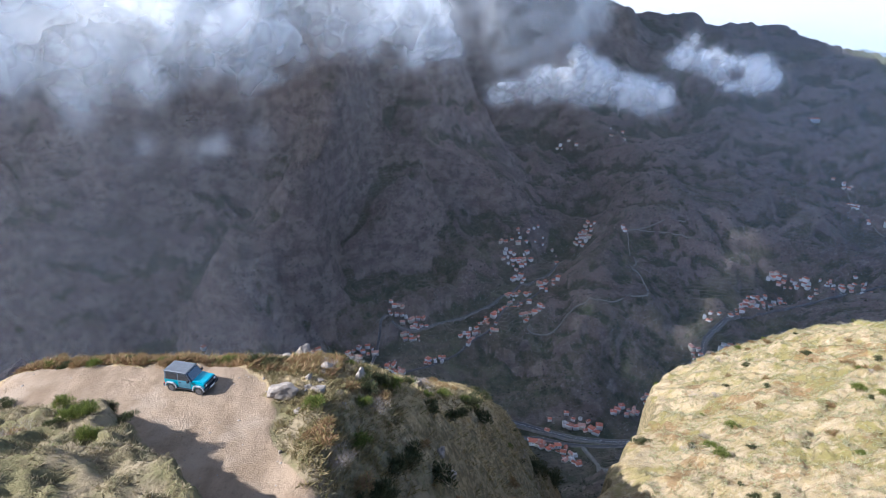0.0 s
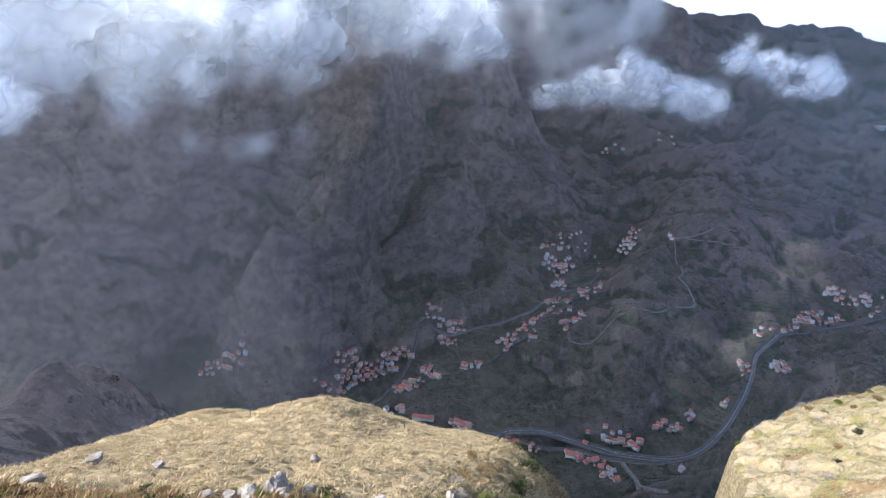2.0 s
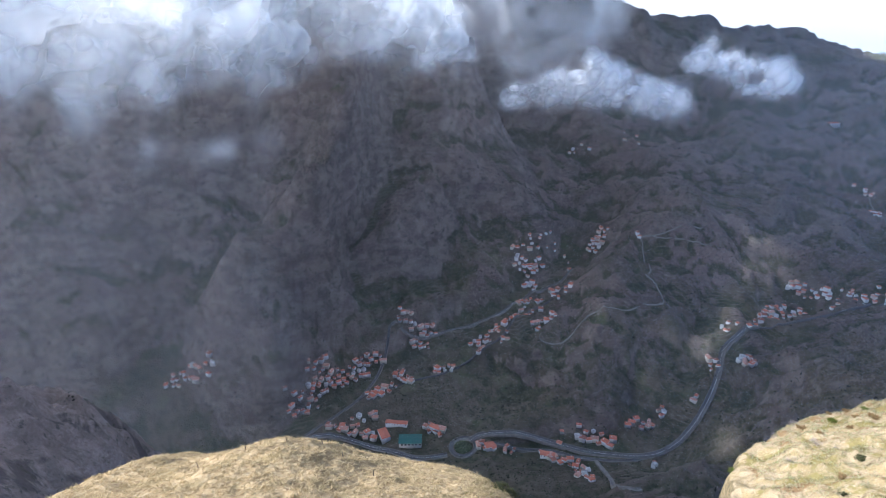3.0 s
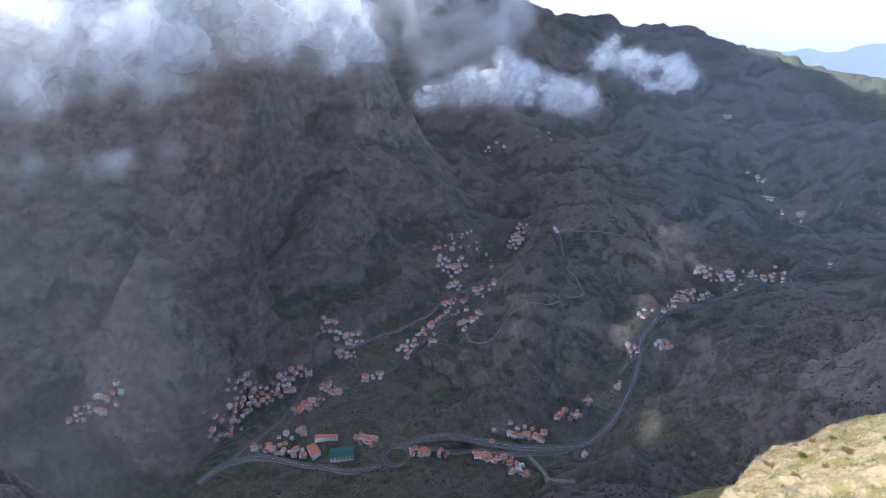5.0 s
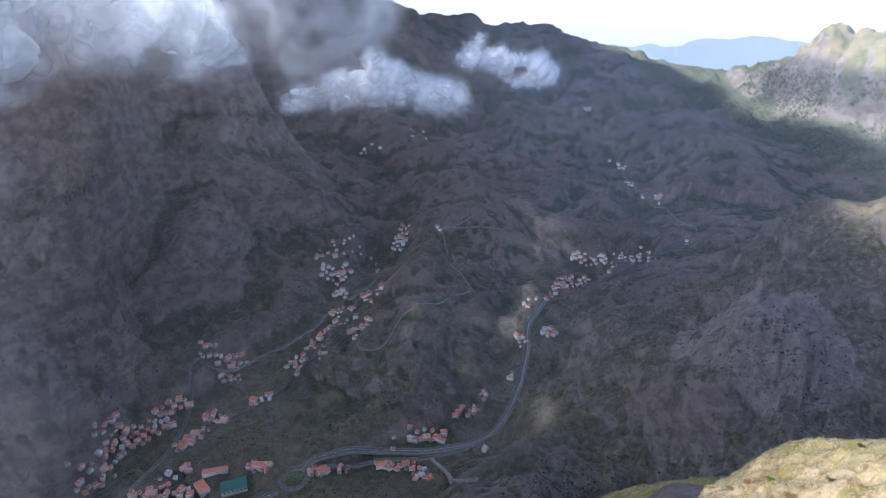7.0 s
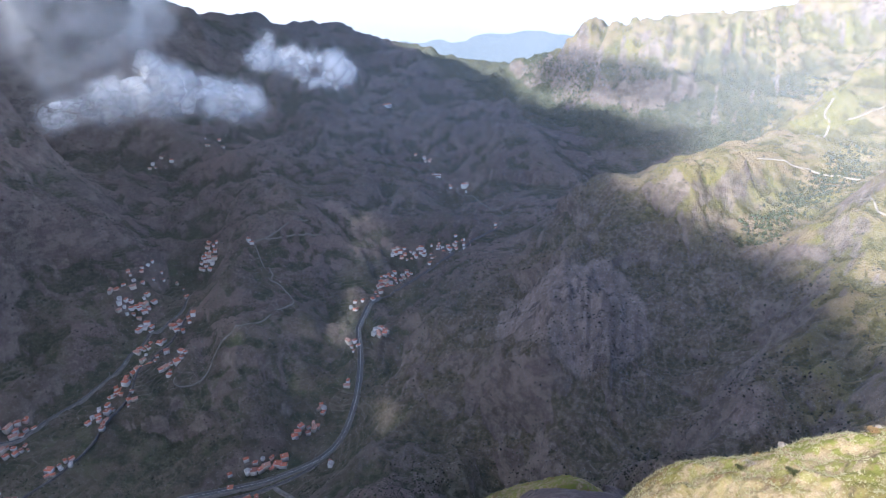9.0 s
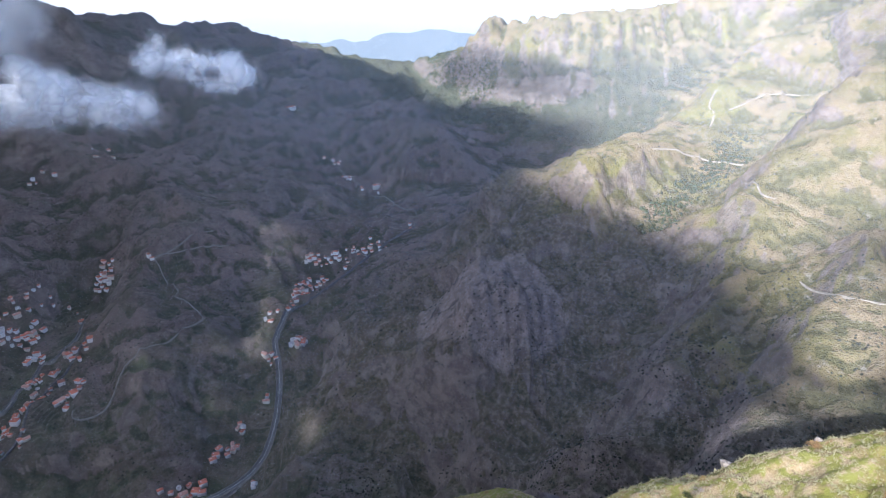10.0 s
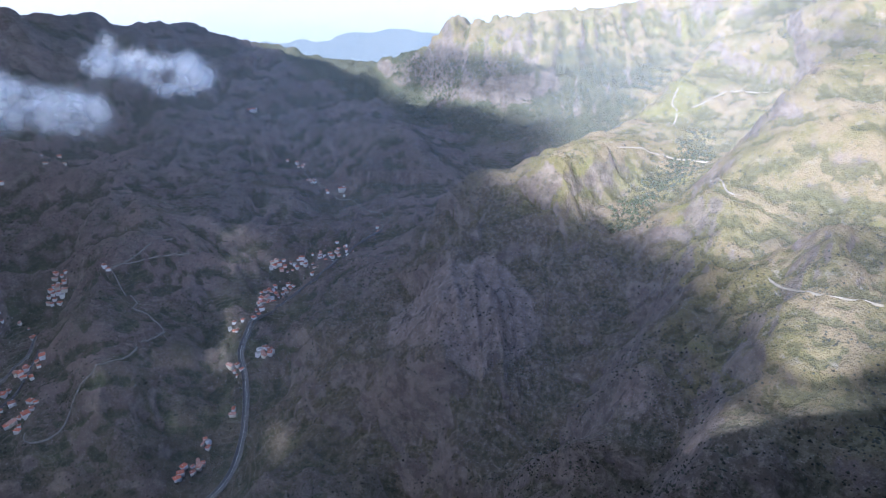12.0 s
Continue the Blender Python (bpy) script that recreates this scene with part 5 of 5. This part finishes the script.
        lamp.matrix_basis = Matrix.Translation((1.655, s * 0.50, 0.80)) @ Matrix.Rotation(-math.pi / 2, 4, "Z")
        bm_part("tail_lamp", block(-1.70, s * 0.62 - 0.09, 0.58, -1.64, s * 0.62 + 0.09, 0.68), MAT_REDLAMP, root)
        for x in (-1.10, 1.15):
            pts = [(x - 0.50, 0.42), (x - 0.42, 0.72), (x - 0.25, 0.84), (x + 0.25, 0.84), (x + 0.42, 0.72), (x + 0.50, 0.42), (x + 0.42, 0.42), (x + 0.34, 0.66), (x + 0.20, 0.76), (x - 0.20, 0.76), (x - 0.34, 0.66), (x - 0.42, 0.42)]
            bm_part("wheel_arch", prism(pts, s * 0.70, s * 0.83), MAT_FLARE, root, "dusty grey wheel-arch flare")
            wheel = tagged(new("wheel"), "")
            wheel.parent = root
            wheel.matrix_basis = Matrix.Translation((x, s * 0.68, 0.35))
            bm_part("tyre", ring_solid([(0.20, -0.10), (0.32, -0.105), (0.35, -0.07), (0.35, 0.07), (0.32, 0.105), (0.20, 0.10)], 24), MAT_TYRE, wheel, "", 0, False)
            bm_part("rim", ring_solid([(0.19, -0.108), (0.21, -0.09), (0.21, 0.09), (0.19, 0.108), (0.06, 0.115)], 16), MAT_RIM, wheel, "dark alloy rim")
    grille = bm_part("grille", block(1.62, -0.64, 0.66, 1.675, 0.64, 0.93), MAT_PLASTIC, root, "black slotted grille", 0.012)
    for i in range(5):
        bm_part("slot", block(1.672, -0.28 + i * 0.12, 0.70, 1.684, -0.22 + i * 0.12, 0.90), MAT_CARGREY, grille)
    bm_part("front_bumper", block(1.58, -0.76, 0.40, 1.80, 0.76, 0.62), MAT_PLASTIC, root, "black front bumper", 0.03)
    bm_part("rear_bumper", block(-1.76, -0.76, 0.40, -1.58, 0.76, 0.60), MAT_PLASTIC, root, "", 0.03)
    bm_part("number_plate", block(1.80, -0.26, 0.45, 1.812, 0.26, 0.56), MAT_PLATE, root, "plain white plate")
    spare = tagged(new("spare_wheel"), "")
    spare.parent = root
    spare.matrix_basis = Matrix.Translation((-1.74, 0.0, 0.88)) @ Matrix.Rotation(math.pi / 2, 4, "Z")
    bm_part("tyre", ring_solid([(0.18, -0.09), (0.33, -0.09), (0.34, 0.0), (0.33, 0.09), (0.12, 0.10)], 20), MAT_TYRE, spare)
    x, y = -17.35, 33.8
    root.matrix_basis = pose(x, y, ground_z(x, y) - 0.03, 0, 0, -13) @ Matrix.Diagonal((0.93, 0.93, 0.93, 1))
    return root


build_car()


# ---------------------------------------------------------------- rocks
def rock_material():
    m = Nodes("weathered_pale_rock")
    col = m.mix(m.step(m.noise(1.6, 5, 0.65), 0.38, 0.62), (0.19, 0.150, 0.112), (0.28, 0.230, 0.178))
    col = m.mix(m.math("MULTIPLY", m.step(m.noise(7.0, 4, 0.7), 0.52, 0.66), 0.7), col, (0.33, 0.290, 0.240))
    col = m.mix(m.math("MULTIPLY", m.step(m.noise(2.6, 4, 0.6), 0.56, 0.68), 0.7), col, (0.10, 0.085, 0.075))
    m.bump(m.noise(9.0, 6, 0.7), 0.8, 0.06)
    return m.done(col, 0.92, spec=0.15)


MAT_ROCK = rock_material()


def boulder_mesh(seed, spiky=0.0, subdiv=4):
    bm = bmesh.new()
    bmesh.ops.create_icosphere(bm, subdivisions=subdiv, radius=1)
    rnd = random.Random(seed)
    cuts = [(Vector((rnd.gauss(0, 1), rnd.gauss(0, 1), rnd.gauss(0, 0.8))).normalized(), rnd.uniform(0.55, 0.85)) for _ in range(11)]
    for v in bm.verts:
        p = v.co.copy()
        for n, d in cuts:
            over = p.dot(n) - d
            if over > 0:
                p -= n * over * 0.92
        k = noise.fractal(p * 2.2 + Vector((seed, 0, 0)), 0.8, 2.1, 4)
        p *= 1 + 0.10 * k + spiky * max(0, noise.noise(p * 2.6 + Vector((0, seed, 0)))) * (0.4 + max(0, p.z))
        v.co = p
    me = bpy.data.meshes.new("boulder")
    bm.to_mesh(me)
    bm.free()
    me.materials.append(MAT_ROCK)
    return me


BOULDERS = [boulder_mesh(3), boulder_mesh(8), boulder_mesh(15, 0.25), boulder_mesh(27, 0.3)]


def rock(x, y, sx, sy, sz, kind, turn, label, sink=0.3):
    ob = tagged(new("boulder", BOULDERS[kind]), label, "rock", "rocks on the hill")
    ob.matrix_basis = pose(x, y, ground_z(x, y) + sz * (1 - 2 * sink) * 0.6, 0, 0, turn) @ Matrix.Diagonal((sx, sy, sz, 1))
    return ob


rock(-10.7, 32.9, 1.15, 0.8, 0.75, 0, 10, "large pale boulder at the edge of the dirt")
rock(-8.5, 33.3, 0.55, 0.45, 0.4, 1, 40, "small grey boulder in the scrub")
rock(-11.6, 42.0, 0.75, 0.65, 0.95, 3, 20, "jagged pale rock standing in dry grass", 0.2)
rock(-12.8, 41.6, 0.65, 0.6, 0.5, 2, 70, "broken pale rock beside the jagged one")
rock(-13.9, 41.2, 0.6, 0.5, 0.4, 1, 120, "small rubble stone in dry grass")
rock(-14.9, 41.0, 0.5, 0.45, 0.32, 0, 15, "small rubble stone in dry grass")
rock(-12.6, 40.6, 0.45, 0.4, 0.32, 2, 200, "small rubble stone in dry grass")
rock(-10.6, 40.6, 0.4, 0.35, 0.3, 2, 90, "small rubble stone in dry grass")
rock(-6.2, 37.3, 0.5, 0.5, 0.8, 3, 45, "upright grey stone among bushes")
rock(-8.7, 37.4, 0.55, 0.45, 0.45, 2, 10, "grey stone with dead twigs")
rock(-26.0, 42.6, 0.75, 0.55, 0.4, 0, 30, "pale flat stone on the grass rim")
rock(-29.8, 51.2, 1.0, 0.7, 0.5, 1, 80, "pale flat stone on the grass rim")
rock(-24.0, 50.3, 0.6, 0.5, 0.35, 1, 140, "pale flat stone on the grass rim")
rock(-2.6, 51.7, 0.55, 0.5, 0.9, 2, 60, "upright dark stone on the grass slope")
rock(-6.8, 46.4, 0.5, 0.4, 0.35, 0, 10, "grey stone on the grass slope")
rock(-14.5, 56.7, 0.45, 0.4, 0.55, 2, 35, "dark stone standing on the grass slope")
rock(-0.2, 36.4, 0.5, 0.45, 0.55, 3, 10, "white lichened stone on the flank")
rock(0.7, 35.2, 0.6, 0.4, 0.5, 2, 75, "white lichened stone on the flank")
rubble = random.Random(31)
for i in range(26):
    s = rubble.uniform(0.14, 0.42)
    rock(-11.3 + rubble.gauss(0, 1.5), 42.0 + rubble.gauss(0, 0.75), s * 1.2, s, s * rubble.uniform(0.7, 1.2), rubble.randrange(4), rubble.uniform(0, 360), "small pale rubble stone on the crest of the slope")
for i in range(16):
    s = rubble.uniform(0.12, 0.34)
    rock(-8.6 + rubble.gauss(0, 0.9), 34.0 + rubble.gauss(0, 2.6), s * 1.2, s, s, rubble.randrange(4), rubble.uniform(0, 360), "small grey stone among herbs beside the dirt")
rock(99.5, 113.5, 1.6, 1.2, 0.9, 2, 20, "lit rock on the rim of the grassy spur")
rock(102.0, 104.0, 1.3, 1.0, 0.8, 0, 50, "lit rock on the rim of the grassy spur")


# ---------------------------------------------------------------- bushes and grass
def leaf_material(name, a, b, c):
    m = Nodes(name)
    rnd = m.geo.outputs["Random Per Island"]
    col = m.mix(m.step(rnd, 0.15, 0.75), a, b)
    col = m.mix(m.math("MULTIPLY", m.step(rnd, 0.8, 0.95), 0.9), col, c)
    m.put(m.bsdf.inputs["Base Color"], col)
    m.bsdf.inputs["Roughness"].default_value = 0.8
    m.bsdf.inputs["Specular IOR Level"].default_value = 0.15
    tr = m.t.nodes.new("ShaderNodeBsdfTranslucent")
    m.put(tr.inputs[0], col)
    mx = m.t.nodes.new("ShaderNodeMixShader")
    mx.inputs[0].default_value = 0.3
    m.t.links.new(m.bsdf.outputs[0], mx.inputs[1])
    m.t.links.new(tr.outputs[0], mx.inputs[2])
    m.t.links.new(mx.outputs[0], m.out.inputs[0])
    return m.mat


MAT_BROOM = leaf_material("broom_leaves", (0.075, 0.100, 0.018), (0.155, 0.165, 0.032), (0.24, 0.21, 0.06))
MAT_DARKBUSH = leaf_material("heath_leaves", (0.040, 0.046, 0.018), (0.078, 0.080, 0.032), (0.125, 0.105, 0.050))
MAT_FERN = leaf_material("dry_fern", (0.20, 0.115, 0.055), (0.30, 0.19, 0.085), (0.16, 0.17, 0.05))
MAT_DEAD = leaf_material("dead_twigs", (0.26, 0.21, 0.17), (0.38, 0.32, 0.27), (0.16, 0.12, 0.09))
MAT_STRAW = leaf_material("dry_grass", (0.34, 0.25, 0.125), (0.46, 0.355, 0.20), (0.24, 0.19, 0.08))
MAT_TURF = leaf_material("turf_blades", (0.28, 0.24, 0.12), (0.36, 0.32, 0.19), (0.19, 0.21, 0.06))
MAT_HERB = leaf_material("olive_herbs", (0.17, 0.135, 0.055), (0.27, 0.20, 0.095), (0.12, 0.115, 0.04))
MAT_BANK = leaf_material("bank_turf", (0.20, 0.155, 0.08), (0.28, 0.22, 0.125), (0.12, 0.115, 0.045))
MAT_STEM = plain_material("bush_stems", (0.10, 0.075, 0.055), 0.9, 0.3, 12.0)


def blades(base, tip, width, rnd):
    """Thin pointed blades, each a kinked pair of triangles."""
    d = tip - base
    side = np.cross(d, rnd.normal(size=d.shape))
    side /= np.linalg.norm(side, axis=1)[:, None] + 1e-9
    mid = base + d * 0.55
    w = np.asarray(width)[:, None]
    v = np.stack([base - side * w * 0.4, base + side * w * 0.4, mid + side * w, mid - side * w, tip], 1).reshape(-1, 3)
    k = np.arange(len(base)) * 5
    f = np.concatenate([np.column_stack([k, k + 1, k + 2]), np.column_stack([k, k + 2, k + 3]), np.column_stack([k + 3, k + 2, k + 4])])
    return v, f


def bush_proto(name, label, material, n, length, width, seed, droop=0.0):
    """A bush of unit radius: stems from one foot and a loose, lumpy crown of blades."""
    rnd = np.random.default_rng(seed)
    root = tagged(new(name), label, "bush", "bushes on the hill")
    lobes = np.column_stack([rnd.uniform(-0.75, 0.75, 9), rnd.uniform(-0.75, 0.75, 9), rnd.uniform(0.1, 0.6, 9)])
    pick = lobes[rnd.integers(0, 9, n)]
    d = rnd.normal(size=(n, 3))
    d /= np.linalg.norm(d, axis=1)[:, None]
    d[:, 2] = np.abs(d[:, 2]) * 0.9 + 0.05
    p = pick * [1, 1, 0.8] + d * (0.18 + 0.28 * rnd.random((n, 1)))
    q = p + (d + [0, 0, 0.55 - droop] + rnd.normal(size=(n, 3)) * 0.25) * (length * rnd.uniform(0.5, 1.2, (n, 1)))
    v, f = blades(p, q, width * rnd.uniform(0.6, 1.3, n), rnd)
    part("foliage", mesh_of("foliage", v, f, material), root)
    m = 26
    e = lobes[rnd.integers(0, 9, m)] + rnd.normal(size=(m, 3)) * 0.12
    v, f = blades(np.zeros((m, 3)) + [0, 0, -0.15] + rnd.normal(size=(m, 3)) * [0.08, 0.08, 0], e, np.full(m, 0.018), rnd)
    part("stem", mesh_of("stem", v, f, MAT_STEM), root)
    return root


BUSH = {
    "broom": bush_proto("broom_bush", "bright green broom bush on the bank", MAT_BROOM, 1300, 0.30, 0.018, 1),
    "heath": bush_proto("heath_bush", "dark green heath bush on the slope", MAT_DARKBUSH, 1300, 0.24, 0.024, 2),
    "fern": bush_proto("dry_fern_bush", "rust brown dry fern clump", MAT_FERN, 700, 0.36, 0.03, 3, 0.3),
    "dead": bush_proto("dead_bush", "pale leafless dead bush", MAT_DEAD, 700, 0.36, 0.007, 4),
}
BUSH_SPOTS = [
    ("broom", -19.9, 26.6, 0.7), ("broom", -20.7, 26.4, 0.6), ("broom", -18.9, 25.0, 0.62), ("heath", -18.1, 26.9, 0.6), ("broom", -22.2, 28.3, 0.55),
    ("heath", -21.3, 25.9, 0.45), ("dead", -22.9, 25.3, 0.8), ("heath", -29.0, 32.0, 0.6), ("fern", -22.7, 25.0, 0.6), ("heath", -19.4, 28.2, 0.5),
    ("heath", -5.9, 37.2, 0.9), ("heath", -5.0, 38.4, 1.0), ("heath", -5.4, 36.0, 0.8), ("broom", 0.1, 55.5, 0.8), ("heath", 3.0, 57.7, 1.3),
    ("heath", 4.6, 57.0, 1.4), ("broom", 2.6, 58.2, 0.8), ("broom", -5.4, 30.0, 0.75), ("fern", -7.1, 27.4, 0.8), ("dead", -6.2, 26.7, 0.95),
    ("heath", -2.2, 31.9, 1.2), ("heath", -0.2, 32.8, 1.3), ("broom", -8.2, 31.0, 0.7), ("fern", -7.4, 29.5, 0.6), ("heath", -3.2, 29.8, 1.0),
    ("heath", 20.5, 83.3, 2.0), ("heath", 17.0, 78.0, 1.8), ("heath", 14.5, 72.0, 1.6), ("heath", 18.5, 88.0, 1.7), ("fern", -6.8, 35.4, 0.7),
    ("broom", -5.7, 34.4, 0.6), ("broom", -3.8, 38.8, 0.7), ("fern", -7.7, 28.1, 0.55), ("broom", -19.2, 22.2, 0.7), ("dead", -4.4, 34.5, 0.8),
    ("dead", -8.9, 37.7, 0.7), ("heath", -3.4, 42.0, 0.8), ("broom", -1.6, 47.5, 0.6), ("heath", 0.5, 44.5, 1.0), ("heath", 1.8, 50.0, 1.0),
    ("heath", -1.0, 40.2, 0.9), ("heath", -4.0, 26.5, 1.0), ("dead", -7.3, 40.4, 0.7), ("fern", -10.2, 40.8, 0.5), ("heath", -9.4, 43.4, 0.6),
    ("heath", 48.2, 112.0, 2.1), ("dead", 33.4, 63.4, 1.0), ("heath", 34.5, 64.5, 0.8), ("broom", 46.8, 107.5, 0.9), ("heath", 29.5, 70.0, 1.2),
    ("broom", 35.2, 58.5, 0.9), ("fern", 48.2, 73.1, 1.0), ("broom", 60.2, 70.7, 0.9), ("heath", 6.0, 96.0, 1.4), ("heath", 8.5, 104.0, 1.6),
    ("fern", -2.0, 60.5, 0.8), ("fern", 0.0, 66.0, 0.9), ("heath", 4.0, 68.0, 1.2), ("fern", -1.5, 72.0, 0.8), ("heath", 6.5, 80.0, 1.4),
]


def plant_bushes():
    rnd = random.Random(5)
    seen = set()
    spots = list(BUSH_SPOTS)
    for i in range(60):
        x = -30 + 20.5 * (i / 59) + rnd.uniform(-0.3, 0.3)
        spots.append((rnd.choice(("fern", "fern", "fern", "heath", "broom")), x, 37.3 + rnd.uniform(-0.5, 1.8) + 0.5 * math.sin(x), rnd.uniform(0.28, 0.62)))
    for i in range(70):
        spots.append((rnd.choice(("fern", "heath", "fern", "broom")), rnd.uniform(-20, -7), rnd.uniform(37.5, 42.5), rnd.uniform(0.22, 0.5)))
    for i in range(46):
        y = rnd.uniform(24, 112)
        x = -6 + 11 * max(0, min(1, (y - 42) / 56)) + rnd.uniform(0.5, 13)
        spots.append((rnd.choice(("heath", "fern", "fern", "heath", "dead", "broom")), x, y, rnd.uniform(0.3, 0.85)))
    for i in range(150):
        x, y = rnd.uniform(26, 100), rnd.uniform(44, 124)
        if x > 26 + 0.49 * (y - 55) + 2:
            spots.append((rnd.choice(("fern", "fern", "broom", "fern", "dead", "heath")), x, y, rnd.uniform(0.3, 0.95)))
    for kind, x, y, s in spots:
        m = pose(x, y, ground_z(x, y) - 0.05, 0, 0, rnd.uniform(0, 360))
        ob = BUSH[kind] if kind not in seen else copy_thing(BUSH[kind], m)
        seen.add(kind)
        ob.matrix_basis = m
        ob.scale = (s, s * rnd.uniform(0.85, 1.2), s * rnd.uniform(0.75, 1.0))


plant_bushes()


def grass(name, label, x0, x1, y0, y1, n, height, material, accept, seed):
    """Loose tufts of blades over a stretch of the spurs."""
    rnd = np.random.default_rng(seed)
    x, y = rnd.uniform(x0, x1, n), rnd.uniform(y0, y1, n)
    clump = fbm(x / 2.2, y / 2.2, 3, seed)
    ok = accept(x, y) & (rnd.random(n) < np.clip(0.55 + 1.2 * clump, 0.08, 1))
    x, y = x[ok], y[ok]
    per = 6
    c = np.repeat(np.column_stack([x, y, spurs_height(x, y) - 0.03]), per, 0)
    h = np.repeat(height * (0.5 + 0.9 * rnd.random(len(x))), per)[:, None]
    lean = rnd.normal(size=(len(c), 3)) * [0.55, 0.55, 0.15] + [0.25, -0.1, 0.8]
    base = c + rnd.normal(size=c.shape) * [0.07, 0.07, 0]
    v, f = blades(base, base + lean * h, 0.026 * np.ones(len(c)) * (height / 0.3), rnd)
    return tagged(new(name, mesh_of(name, v, f, material)), label, "grass", kind="stuff")


grass("grass", "dry straw-coloured grass on the hill slope", -62, 16, 38.5, 142, 56000, 0.34, MAT_STRAW, lambda x, y: (x < 10 + 0.06 * (y - 40)) & (x > -34 - 0.5 * (y - 40)), 5)
grass("grass", "short dry and green grass on the bank", -34, -2, 16, 38, 12000, 0.22, MAT_BANK, lambda x, y: trodden(x, y) < 0.15, 6)
grass("grass", "pale green and straw turf on the steep spur", 22, 106, 42, 132, 60000, 0.32, MAT_TURF, lambda x, y: x > 24 + 0.49 * (y - 55), 7)

grass("verge_plants", "rust brown and green ferns along the rim of the dirt", -32, -8, 36.0, 40.5, 7000, 0.42, MAT_FERN, lambda x, y: trodden(x, y) < 0.2, 8)
grass("verge_plants", "brown and olive herbs on the broken edge of the track", -14, -3, 22, 44, 6000, 0.32, MAT_HERB, lambda x, y: (trodden(x, y) < 0.1), 9)
grass("flank_plants", "dry brown and olive plants on the steep flank", -8, 18, 24, 118, 9000, 0.38, MAT_HERB, lambda x, y: (x > -7 + 0.16 * (y - 40)), 10)


def pebbles():
    rnd = np.random.default_rng(9)
    n = 900
    x, y = rnd.uniform(-31, -8, n), rnd.uniform(18, 37.5, n)
    t = trodden(x, y)
    ok = rnd.random(n) < np.clip(0.25 + (t < 0.9) * (t > 0.05), 0, 1) * (t > 0.03)
    x, y = x[ok], y[ok]
    s = 0.025 + 0.10 * rnd.random(len(x)) ** 4
    o = np.array([(1, 0, 0), (-1, 0, 0), (0, 1, 0), (0, -1, 0), (0, 0, 0.8), (0, 0, -0.6)], float)
    f0 = np.array([(0, 2, 4), (2, 1, 4), (1, 3, 4), (3, 0, 4), (2, 0, 5), (1, 2, 5), (3, 1, 5), (0, 3, 5)])
    v = (o[None] * (1 + 0.3 * rnd.normal(size=(len(x), 6, 1))) * s[:, None, None]) + np.column_stack([x, y, spurs_height(x, y)])[:, None]
    f = (f0[None] + 6 * np.arange(len(x))[:, None, None]).reshape(-1, 3)
    tagged(new("pebbles", mesh_of("pebbles", v.reshape(-1, 3), f, MAT_ROCK)), "small loose stones on the dirt", "stones", kind="stuff")


pebbles()


def fence_posts():
    first = None
    for x, y in ((-17.6, 97.4), (-12.1, 91.4), (-1.6, 77.5), (-22.0, 103.0), (-26.5, 99.5), (-31.0, 95.0), (-36.0, 90.5)):
        m = pose(x, y, ground_z(x, y) - 0.2, 3, -2, 20)
        if first is None:
            bm = bmesh.new()
            bmesh.ops.create_cone(bm, cap_ends=True, segments=7, radius1=0.07, radius2=0.055, depth=1.5)
            bmesh.ops.translate(bm, verts=bm.verts, vec=(0, 0, 0.75))
            me = bpy.data.meshes.new("fence_post")
            bm.to_mesh(me)
            bm.free()
            me.materials.append(MAT_STEM)
            first = tagged(new("fence_post", me), "thin weathered wooden post in dry grass", "post", "old fence posts")
            first.matrix_basis = m
        else:
            copy_thing(first, m)


fence_posts()
